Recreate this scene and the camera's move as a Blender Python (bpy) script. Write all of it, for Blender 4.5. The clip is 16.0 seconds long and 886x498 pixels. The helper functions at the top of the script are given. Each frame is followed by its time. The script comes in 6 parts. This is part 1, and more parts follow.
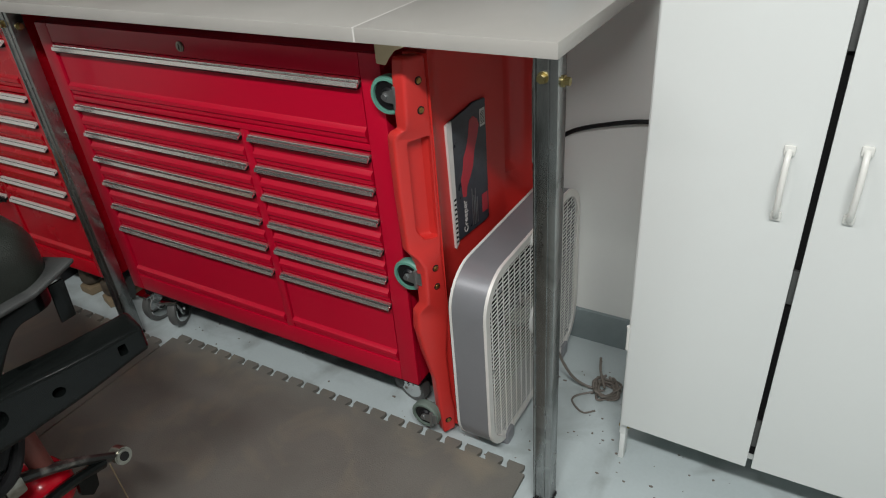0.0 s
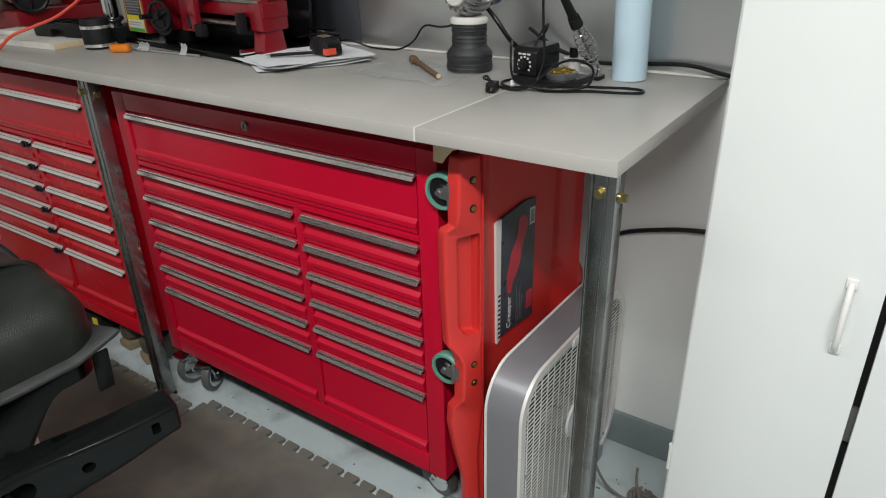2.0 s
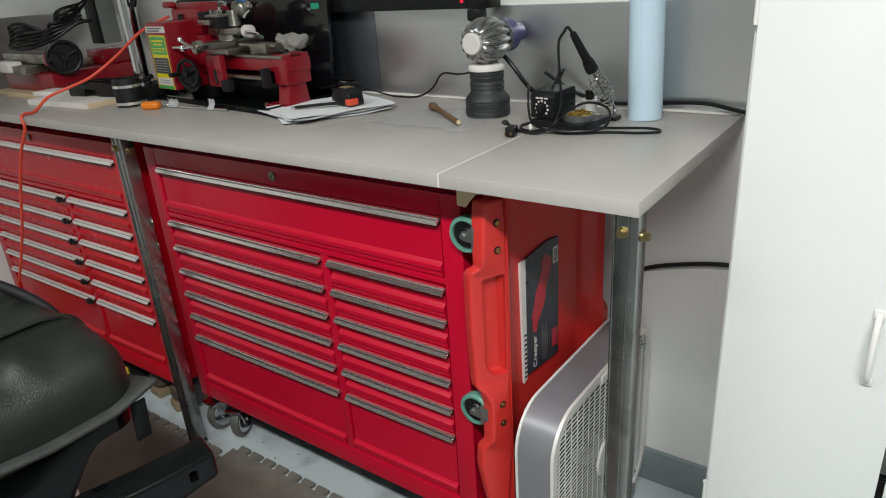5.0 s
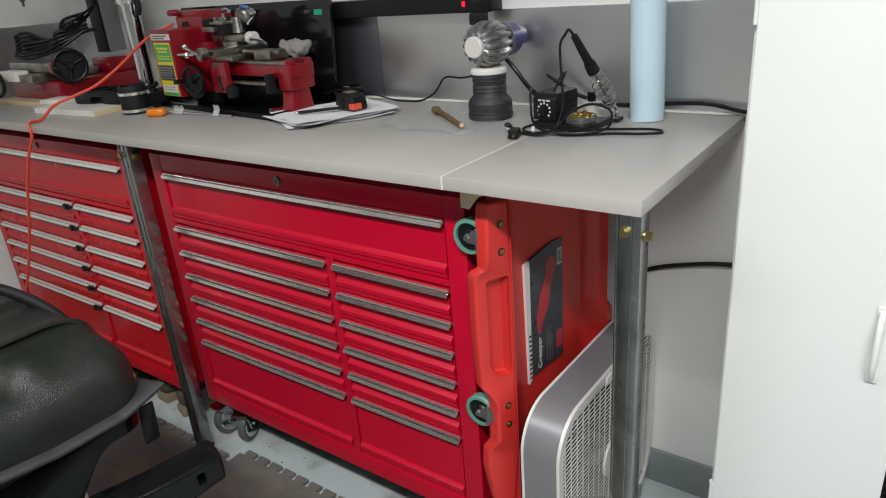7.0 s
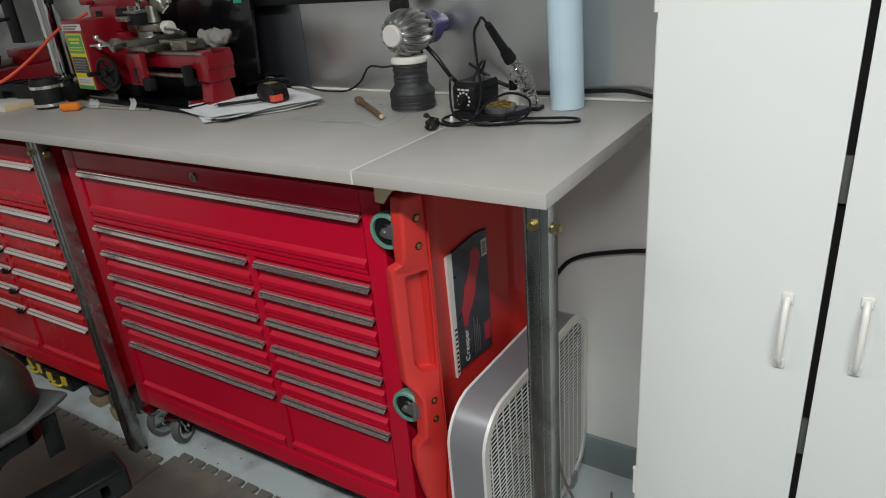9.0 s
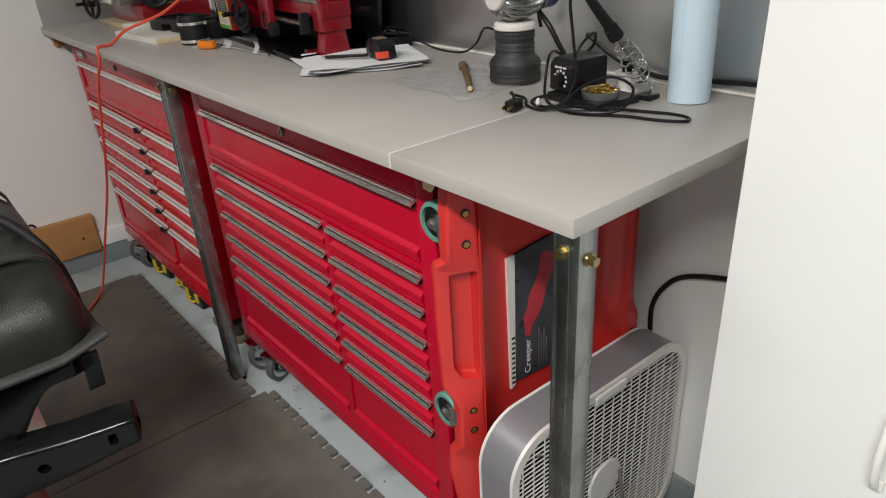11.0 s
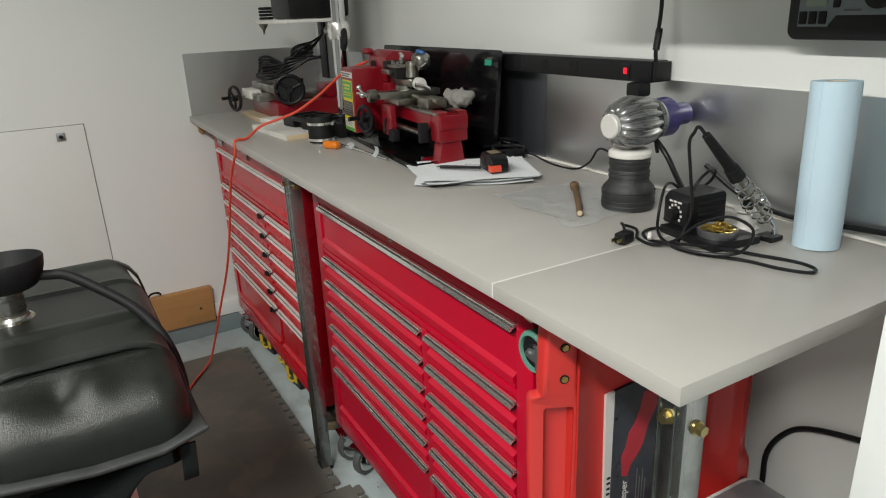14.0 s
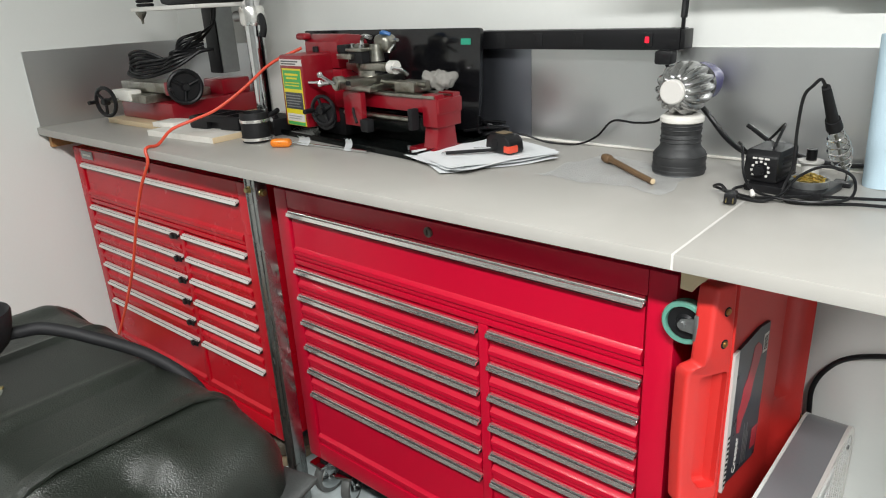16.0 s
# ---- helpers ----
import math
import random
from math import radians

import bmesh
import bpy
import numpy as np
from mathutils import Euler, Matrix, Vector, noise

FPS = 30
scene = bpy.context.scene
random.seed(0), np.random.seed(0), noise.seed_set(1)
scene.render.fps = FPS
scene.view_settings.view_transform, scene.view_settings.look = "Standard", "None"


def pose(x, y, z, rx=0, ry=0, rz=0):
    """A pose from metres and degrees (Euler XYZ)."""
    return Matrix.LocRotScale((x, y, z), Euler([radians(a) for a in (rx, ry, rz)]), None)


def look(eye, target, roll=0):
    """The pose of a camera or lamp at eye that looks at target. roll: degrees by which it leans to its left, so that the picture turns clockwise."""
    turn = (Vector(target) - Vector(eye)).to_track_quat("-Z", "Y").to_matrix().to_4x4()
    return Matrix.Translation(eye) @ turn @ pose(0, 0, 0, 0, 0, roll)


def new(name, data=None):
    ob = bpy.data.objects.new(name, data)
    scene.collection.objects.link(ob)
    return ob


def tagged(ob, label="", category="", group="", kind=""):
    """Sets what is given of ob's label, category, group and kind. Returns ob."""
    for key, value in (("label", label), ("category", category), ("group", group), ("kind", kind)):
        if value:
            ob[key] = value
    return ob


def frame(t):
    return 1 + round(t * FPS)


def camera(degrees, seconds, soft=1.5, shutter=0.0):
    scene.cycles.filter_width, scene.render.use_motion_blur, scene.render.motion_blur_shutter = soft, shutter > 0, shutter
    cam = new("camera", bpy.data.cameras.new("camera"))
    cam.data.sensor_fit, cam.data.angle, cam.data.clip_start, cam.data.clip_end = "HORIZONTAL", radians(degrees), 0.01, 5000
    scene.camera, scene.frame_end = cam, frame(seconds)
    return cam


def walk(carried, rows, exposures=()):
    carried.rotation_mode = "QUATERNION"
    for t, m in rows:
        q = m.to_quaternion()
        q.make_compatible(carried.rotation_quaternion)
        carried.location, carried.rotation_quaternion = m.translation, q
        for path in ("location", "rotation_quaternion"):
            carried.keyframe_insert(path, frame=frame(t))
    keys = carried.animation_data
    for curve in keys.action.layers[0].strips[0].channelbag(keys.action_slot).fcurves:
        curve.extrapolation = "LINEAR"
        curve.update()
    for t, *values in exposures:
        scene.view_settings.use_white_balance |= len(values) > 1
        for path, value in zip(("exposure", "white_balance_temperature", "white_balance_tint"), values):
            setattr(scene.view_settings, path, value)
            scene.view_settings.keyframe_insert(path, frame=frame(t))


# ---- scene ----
cam = camera(66.8, 16.0, 1.1)
PATH = [
    (0, (3.239, -0.962, 1.389), (2.337, 0.478, 0.335), -4.8),
    (0.5, (3.246, -0.953, 1.38), (2.364, 0.473, 0.291), -4.6),
    (1, (3.246, -0.941, 1.374), (2.33, 0.485, 0.313), -2.9),
    (1.5, (3.217, -0.94, 1.422), (2.257, 0.539, 0.479), -2.1),
    (2, (3.204, -0.939, 1.438), (2.17, 0.532, 0.563), -1.6),
    (2.5, (3.199, -0.949, 1.451), (2.118, 0.517, 0.627), -2.6),
    (3, (3.2, -0.959, 1.457), (2.091, 0.505, 0.665), -2.9),
    (3.5, (3.204, -0.962, 1.46), (2.104, 0.517, 0.681), -3.7),
    (6, (3.208, -0.962, 1.459), (2.088, 0.511, 0.7), -4.7),
    (6.5, (3.212, -0.97, 1.462), (2.073, 0.497, 0.719), -5.7),
    (7, (3.212, -0.97, 1.457), (2.095, 0.506, 0.7), -4.7),
    (7.5, (3.224, -0.968, 1.451), (2.161, 0.561, 0.722), -4.5),
    (8, (3.234, -0.943, 1.449), (2.231, 0.624, 0.717), -3.4),
    (8.5, (3.248, -0.904, 1.447), (2.268, 0.66, 0.675), -3.2),
    (9, (3.27, -0.893, 1.454), (2.253, 0.63, 0.652), -4.9),
    (9.2, (3.292, -0.88, 1.455), (2.205, 0.589, 0.642), -5.7),
    (11.3, (3.357, -0.541, 1.454), (1.86, 0.457, 0.578), -3.4),
    (11.5, (3.367, -0.514, 1.46), (1.784, 0.375, 0.623), -3.0),
    (11.8, (3.398, -0.482, 1.464), (1.727, 0.278, 0.673), -0.6),
    (12, (3.419, -0.461, 1.466), (1.724, 0.253, 0.679), 0.2),
    (12.5, (3.439, -0.43, 1.473), (1.71, 0.186, 0.678), -0.8),
    (13, (3.444, -0.423, 1.505), (1.691, 0.194, 0.765), -1.1),
    (13.5, (3.409, -0.431, 1.52), (1.666, 0.274, 0.837), -1.6),
    (13.7, (3.377, -0.473, 1.523), (1.691, 0.355, 0.834), -0.6),
    (14, (3.319, -0.561, 1.526), (1.681, 0.37, 0.856), -2.4),
    (14.5, (3.238, -0.725, 1.524), (1.675, 0.301, 0.814), -2.2),
    (15, (3.13, -0.806, 1.501), (1.541, 0.178, 0.79), -1.3),
    (15.2, (3.062, -0.826, 1.499), (1.516, 0.217, 0.778), -1.7),
    (15.5, (2.957, -0.855, 1.499), (1.507, 0.328, 0.795), -1.5),
    (16, (2.851, -0.943, 1.487), (1.614, 0.468, 0.793), -3.0),
]
walk(cam, [(t, look(eye, target, roll)) for t, eye, target, roll in PATH], [(0.0, -0.48, 6500, 12), (0.5, -0.33, 6500, 12), (1.0, -0.38, 6500, 12), (2.0, -0.28, 6500, 12), (3.5, -0.16, 6500, 12), (6.0, -0.25, 6500, 12), (7.0, -0.18, 6500, 12), (8.0, -0.43, 6500, 12), (8.5, -0.49, 6500, 12), (9.0, -0.53, 6500, 12), (11.5, -0.14, 6850, 17), (12.0, -0.02, 6850, 17), (12.5, 0.19, 6500, 15), (13.0, 0.19, 6500, 15), (13.5, 0.04, 6700, 12), (14.0, -0.11, 6700, 10), (14.5, -0.01, 6700, 10), (15.0, 0.28, 6500, 12), (15.5, 0.42, 6500, 11), (16.0, 0.42, 6500, 11)])

# ---- light ----
world = bpy.data.worlds.new("world")
scene.world = world
world.use_nodes = True
world.node_tree.nodes["Background"].inputs[0].default_value = (0.9, 0.95, 1.0, 1)
world.node_tree.nodes["Background"].inputs[1].default_value = 0.05


def lamp(name, eye, target, sx, sy, watts, colour):
    data = bpy.data.lights.new(name, "AREA")
    data.shape, data.size, data.size_y, data.energy, data.color = "RECTANGLE", sx, sy, watts, colour
    ob = new(name, data)
    ob.matrix_world = look(eye, target)
    return ob


lamp("ceiling_tube_light", (1.75, -1.42, 2.57), (1.75, -1.419, 0), 1.25, 0.16, 25, (0.985, 1.0, 0.98))
lamp("ceiling_tube_light", (3.5, -1.42, 2.57), (3.5, -1.419, 0), 1.25, 0.16, 102, (0.985, 1.0, 0.98))


# ---- materials ----
def mat(name, col, rough=0.5, metal=0.0, var=0.08, scale=6.0, bump=0.05, bscale=150.0, coat=0.0, stretch=(1, 1, 1),
        alpha=1.0, glow=0.0, spec=0.5, stain=None, amount=0.0, sscale=3.0, rvar=0.08, depth=0.002, piece=0.0):
    m = bpy.data.materials.new(name)
    m.use_nodes = True
    nt = m.node_tree
    n, link = nt.nodes, nt.links.new
    b = n["Principled BSDF"]
    co = n.new("ShaderNodeTexCoord")
    mp = n.new("ShaderNodeMapping")
    mp.inputs["Scale"].default_value = stretch
    link(co.outputs["Object"], mp.inputs[0])
    big = n.new("ShaderNodeTexNoise")
    big.inputs["Scale"].default_value, big.inputs["Detail"].default_value = scale, 6
    fine = n.new("ShaderNodeTexNoise")
    fine.inputs["Scale"].default_value, fine.inputs["Detail"].default_value = bscale, 3
    link(mp.outputs[0], big.inputs["Vector"])
    link(mp.outputs[0], fine.inputs["Vector"])
    mix = n.new("ShaderNodeMix")
    mix.data_type = "RGBA"
    mix.inputs[6].default_value = (*[c * (1 - var) for c in col], 1)
    mix.inputs[7].default_value = (*[min(1, c * (1 + var)) for c in col], 1)
    mid = n.new("ShaderNodeMath")
    mid.operation = "ADD"
    half = n.new("ShaderNodeMath")
    half.operation = "MULTIPLY_ADD"
    half.inputs[1].default_value, half.inputs[2].default_value = 0.5, -0.25
    link(fine.outputs["Fac"], half.inputs[0])
    link(big.outputs["Fac"], mid.inputs[0])
    link(half.outputs[0], mid.inputs[1])
    link(mid.outputs[0], mix.inputs[0])
    out = mix.outputs[2]
    if stain:
        st = n.new("ShaderNodeTexNoise")
        st.inputs["Scale"].default_value, st.inputs["Detail"].default_value, st.inputs["Distortion"].default_value = sscale, 8, 0.6
        link(co.outputs["Object"], st.inputs["Vector"])
        ramp = n.new("ShaderNodeMapRange")
        ramp.inputs[1].default_value, ramp.inputs[2].default_value, ramp.inputs[4].default_value = 0.5, 0.72, amount
        link(st.outputs["Fac"], ramp.inputs[0])
        mx = n.new("ShaderNodeMix")
        mx.data_type = "RGBA"
        link(ramp.outputs[0], mx.inputs[0])
        link(out, mx.inputs[6])
        mx.inputs[7].default_value = (*stain, 1)
        out = mx.outputs[2]
    if piece:
        oi = n.new("ShaderNodeObjectInfo")
        hsv = n.new("ShaderNodeHueSaturation")
        mr = n.new("ShaderNodeMapRange")
        mr.inputs[3].default_value, mr.inputs[4].default_value = 1 - piece, 1 + piece
        link(oi.outputs["Random"], mr.inputs[0])
        link(mr.outputs[0], hsv.inputs["Value"])
        link(out, hsv.inputs["Color"])
        out = hsv.outputs[0]
    link(out, b.inputs["Base Color"])
    rr = n.new("ShaderNodeMapRange")
    rr.inputs[3].default_value, rr.inputs[4].default_value = max(0.02, rough - rvar), min(1, rough + rvar)
    link(big.outputs["Fac"], rr.inputs[0])
    link(rr.outputs[0], b.inputs["Roughness"])
    if bump:
        bp = n.new("ShaderNodeBump")
        bp.inputs["Strength"].default_value, bp.inputs["Distance"].default_value = bump, depth
        link(fine.outputs["Fac"], bp.inputs["Height"])
        link(bp.outputs[0], b.inputs["Normal"])
    b.inputs["Metallic"].default_value = metal
    b.inputs["Coat Weight"].default_value = coat
    b.inputs["Coat Roughness"].default_value = 0.12
    b.inputs["Specular IOR Level"].default_value = spec
    b.inputs["Alpha"].default_value = alpha
    if glow:
        b.inputs["Emission Color"].default_value = (*col, 1)
        b.inputs["Emission Strength"].default_value = glow
    return m


WALL = mat("white_wall_paint", (0.76, 0.77, 0.74), 0.6, var=0.025, scale=2.5, bump=0.12, bscale=90, stain=(0.55, 0.54, 0.5), amount=0.12, sscale=1.3)
HATCH = mat("hatch_paint", (0.75, 0.755, 0.72), 0.5, var=0.03, bump=0.08, bscale=60)
DIM = mat("grey_garage_wall", (0.44, 0.44, 0.43), 0.8, var=0.1)
CEIL = mat("ceiling_paint", (0.62, 0.62, 0.61), 0.8, var=0.02)
FLOOR = mat("grey_floor_paint", (0.44, 0.50, 0.505), 0.4, var=0.09, scale=5, bump=0.1, bscale=120, stain=(0.14, 0.14, 0.13), amount=0.5, sscale=6)
CURB = mat("grey_curb_paint", (0.22, 0.265, 0.27), 0.5, var=0.1, scale=5, bump=0.2, bscale=50, stain=(0.1, 0.11, 0.11), amount=0.4)
RUBBER = mat("grey_foam_rubber", (0.135, 0.128, 0.112), 0.72, var=0.25, scale=6, bump=0.5, bscale=260, stain=(0.21, 0.18, 0.135), amount=0.7, sscale=7)
LAM = mat("taupe_laminate", (0.385, 0.37, 0.342), 0.36, var=0.035, scale=3, bump=0.12, bscale=420, stain=(0.46, 0.44, 0.41), amount=0.35, sscale=5)
SEAM = mat("pale_seam_filler", (0.62, 0.6, 0.57), 0.6)
INOX = mat("brushed_stainless", (0.68, 0.69, 0.69), 0.35, 1.0, var=0.02, scale=2, bump=0.012, bscale=80, stretch=(10, 10, 0.5), rvar=0.04)
RED = mat("red_gloss_paint", (0.49, 0.0015, 0.024), 0.36, var=0.05, scale=3, bump=0.02, bscale=120, coat=0.15, spec=0.35)
RED_OLD = mat("worn_red_gloss_paint", (0.5, 0.003, 0.014), 0.26, var=0.08, scale=4, bump=0.02, bscale=120, coat=0.1, spec=0.3)
ALU = mat("brushed_aluminium", (0.84, 0.825, 0.79), 0.24, 0.9, var=0.05, bump=0.0, scale=3, stretch=(0.5, 4, 4))
ALU_PALE = mat("satin_aluminium", (0.80, 0.78, 0.74), 0.5, 0.35, var=0.05, bump=0.0, bscale=60, stretch=(0.3, 8, 8))
GALV = mat("galvanised_steel", (0.33, 0.34, 0.34), 0.42, 0.9, var=0.16, scale=14, bump=0.06, bscale=60, stain=(0.25, 0.25, 0.24), amount=0.4)
ZINC = mat("yellow_zinc_bolt", (0.36, 0.30, 0.14), 0.35, 1.0, var=0.1)
CHROME = mat("chrome", (0.7, 0.7, 0.7), 0.12, 1.0, var=0.04, bump=0)
STEEL = mat("machined_steel", (0.34, 0.33, 0.29), 0.32, 1.0, var=0.3, scale=30, bump=0.05, stain=(0.10, 0.085, 0.06), amount=0.75, sscale=22)
LEGM = mat("scuffed_galvanised_angle", (0.30, 0.31, 0.305), 0.27, 1.0, var=0.25, scale=10, bump=0.08, bscale=50, stain=(0.16, 0.165, 0.16), amount=0.7, sscale=14, rvar=0.14, stretch=(1, 1, 0.4))
# Stainless coloured darker and bluer to imitate the dark room reflected in it.
INOX_DARK = mat("stainless_dark_reflection", (0.38, 0.40, 0.45), 0.42, 1.0, var=0.05, scale=2, bump=0.012, bscale=80, stretch=(10, 10, 0.5), rvar=0.05)
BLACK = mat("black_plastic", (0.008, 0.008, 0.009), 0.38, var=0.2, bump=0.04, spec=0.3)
MATT = mat("matt_black_rubber", (0.009, 0.009, 0.010), 0.62, var=0.3, bump=0.12, bscale=90, spec=0.28)
GLOSS = mat("black_chassis_enamel", (0.004, 0.005, 0.0048), 0.19, var=0.3, scale=10, bump=0.12, bscale=70, spec=0.2, rvar=0.12)
TANKM = mat("black_wrinkle_enamel", (0.010, 0.0125, 0.0095), 0.33, var=0.4, scale=9, bump=0.6, bscale=380, stain=(0.022, 0.023, 0.02), amount=0.5, sscale=9, depth=0.0018, spec=0.5)
FLANGEM = mat("dull_grey_primer", (0.03, 0.032, 0.031), 0.62, var=0.3, scale=14, bump=0.5, bscale=260, stain=(0.09, 0.09, 0.085), amount=0.3, sscale=16)
# Near-black that puts the shade of hollows into colour; also serves as print.
DARK = mat("shade_and_print_black", (0.004, 0.004, 0.004), 0.9, bump=0)
ORANGE = mat("orange_red_moulded_plastic", (0.60, 0.031, 0.026), 0.40, var=0.05, scale=4, bump=0.06, bscale=200)
TEAL = mat("green_urethane_tread", (0.10, 0.27, 0.21), 0.5, var=0.12, bump=0.05)
TEALD = mat("dusty_green_tread", (0.12, 0.16, 0.135), 0.7, var=0.25, scale=20, bump=0.1)
CASTW = mat("grey_caster_wheel", (0.085, 0.088, 0.085), 0.5, var=0.2)
FANGREY = mat("silver_grey_fan_paint", (0.25, 0.255, 0.27), 0.36, 0.35, var=0.06, bump=0.03)
FANWHITE = mat("off_white_grille", (0.68, 0.68, 0.66), 0.4, var=0.08, stain=(0.42, 0.38, 0.31), amount=0.4, sscale=9)
CABW = mat("white_melamine", (0.71, 0.73, 0.71), 0.42, var=0.015, bump=0.05, bscale=120, stain=(0.6, 0.6, 0.57), amount=0.06)
HANDLE = mat("white_handle_plastic", (0.72, 0.72, 0.68), 0.3, var=0.04, bump=0.02)
WOOD = mat("yellow_pine", (0.42, 0.215, 0.075), 0.55, var=0.22, scale=5, stretch=(4, 0.6, 10), bump=0.1, bscale=40, stain=(0.26, 0.11, 0.04), amount=0.5)
PLY = mat("pale_board", (0.6, 0.47, 0.3), 0.6, var=0.14, scale=8, bump=0.1)
PAINTW = mat("chalky_white_paint", (0.72, 0.7, 0.65), 0.6, var=0.08, stain=(0.45, 0.4, 0.32), amount=0.4, sscale=9)
PAPER = mat("white_paper", (0.75, 0.77, 0.78), 0.8, var=0.03, bump=0.03)
BLUE = mat("pale_blue_paper_towel", (0.50, 0.65, 0.74), 0.9, var=0.03, bump=0.25, bscale=400)


# ---- mesh helpers ----
def thing(name, at=(0, 0, 0), label="", category="", group="", kind="", turn=0.0, tilt=(0, 0)):
    ob = new(name)
    ob.empty_display_size = 0.05
    ob.matrix_world = pose(*at, tilt[0], tilt[1], turn)
    return tagged(ob, label, category, group, kind)


def part(name, bm, material, parent=None, label="", smooth=35):
    bmesh.ops.recalc_face_normals(bm, faces=bm.faces[:])
    me = bpy.data.meshes.new(name)
    bm.to_mesh(me)
    bm.free()
    me.materials.append(material)
    if smooth:
        me.polygons.foreach_set("use_smooth", [True] * len(me.polygons))
        me.set_sharp_from_angle(angle=radians(smooth))
    ob = new(name, me)
    ob.parent = parent
    if label:
        ob["label"] = label
    return ob


def box(x0, x1, y0, y1, z0, z1, bevel=0.0, seg=2, bm=None):
    bm = bm or bmesh.new()
    vs = bmesh.ops.create_cube(bm, size=1)["verts"]
    for v in vs:
        v.co = Vector(((x0 + x1) / 2 + v.co.x * (x1 - x0), (y0 + y1) / 2 + v.co.y * (y1 - y0), (z0 + z1) / 2 + v.co.z * (z1 - z0)))
    if bevel:
        es = list({e for v in vs for e in v.link_edges})
        bmesh.ops.bevel(bm, geom=es, offset=bevel, segments=seg, affect="EDGES", profile=0.6)
    return bm


def cyl(p, q, r, r2=None, seg=20, bm=None, bevel=0.0):
    bm = bm or bmesh.new()
    p, q = Vector(p), Vector(q)
    d = q - p
    vs = bmesh.ops.create_cone(bm, cap_ends=True, segments=seg, radius1=r, radius2=r if r2 is None else r2, depth=d.length)["verts"]
    m = Matrix.Translation((p + q) / 2) @ d.to_track_quat("Z", "Y").to_matrix().to_4x4()
    if bevel:
        es = [e for e in {e for v in vs for e in v.link_edges} if any(len(f.verts) > 4 for f in e.link_faces)]
        got = bmesh.ops.bevel(bm, geom=es, offset=bevel, segments=2, affect="EDGES")
        vs = list({*[v for v in vs if v.is_valid], *got["verts"]})
    bmesh.ops.transform(bm, matrix=m, verts=vs)
    return bm


def rev(profile, m=None, seg=32, bm=None, lobes=0, amp=0.0):
    """A turned form: profile is (radius, height) from end to end."""
    bm = bm or bmesh.new()
    rows = []
    for r, z in profile:
        row = []
        for i in range(seg):
            a = 2 * math.pi * i / seg
            k = 1 + amp * abs(math.cos(lobes * a / 2)) if lobes else 1
            row.append(bm.verts.new((r * k * math.cos(a), r * k * math.sin(a), z)))
        rows.append(row)
    for a, b in zip(rows, rows[1:]):
        for i in range(seg):
            bm.faces.new((a[i], a[(i + 1) % seg], b[(i + 1) % seg], b[i]))
    shut = profile[0] == profile[-1]
    if profile[0][0] > 1e-4 and not shut:
        bm.faces.new(rows[0][::-1])
    if profile[-1][0] > 1e-4 and not shut:
        bm.faces.new(rows[-1])
    if m:
        bmesh.ops.transform(bm, matrix=m, verts=[v for row in rows for v in row])
    bmesh.ops.remove_doubles(bm, verts=[v for row in rows for v in row], dist=1e-5)
    return bm


def ring(R, r, m=None, seg=36, rs=10, bm=None):
    bm = bm or bmesh.new()
    rows = [[bm.verts.new(((R + r * math.cos(b)) * math.cos(a), (R + r * math.cos(b)) * math.sin(a), r * math.sin(b)))
             for b in [2 * math.pi * j / rs for j in range(rs)]] for a in [2 * math.pi * i / seg for i in range(seg)]]
    for i in range(seg):
        for j in range(rs):
            a, b = rows[i], rows[(i + 1) % seg]
            bm.faces.new((a[j], b[j], b[(j + 1) % rs], a[(j + 1) % rs]))
    if m:
        bmesh.ops.transform(bm, matrix=m, verts=[v for row in rows for v in row])
    return bm


def smooth_path(pts, res=8):
    pts = [Vector(p) for p in pts]
    if len(pts) < 3:
        return pts
    ext = [2 * pts[0] - pts[1], *pts, 2 * pts[-1] - pts[-2]]
    out = []
    for i in range(1, len(ext) - 2):
        a, b, c, d = ext[i - 1:i + 3]
        for k in range(res):
            t = k / res
            out.append(0.5 * ((2 * b) + (c - a) * t + (2 * a - 5 * b + 4 * c - d) * t * t + (3 * b - a - 3 * c + d) * t ** 3))
    return [*out, pts[-1]]


def tube(pts, r, seg=10, res=8, bm=None, r2=None, flat=1.0):
    bm = bm or bmesh.new()
    pts = smooth_path(pts, res)
    side = None
    rows = []
    for i, p in enumerate(pts):
        d = (pts[min(i + 1, len(pts) - 1)] - pts[max(i - 1, 0)]).normalized()
        if side is None:
            side = d.orthogonal().normalized()
        side = (side - d * side.dot(d)).normalized()
        up = d.cross(side)
        k = r + ((r2 if r2 is not None else r) - r) * i / (len(pts) - 1)
        rows.append([bm.verts.new(p + k * (math.cos(a) * side + flat * math.sin(a) * up)) for a in [2 * math.pi * j / seg for j in range(seg)]])
    for a, b in zip(rows, rows[1:]):
        for j in range(seg):
            bm.faces.new((a[j], a[(j + 1) % seg], b[(j + 1) % seg], b[j]))
    bm.faces.new(rows[0][::-1])
    bm.faces.new(rows[-1])
    return bm


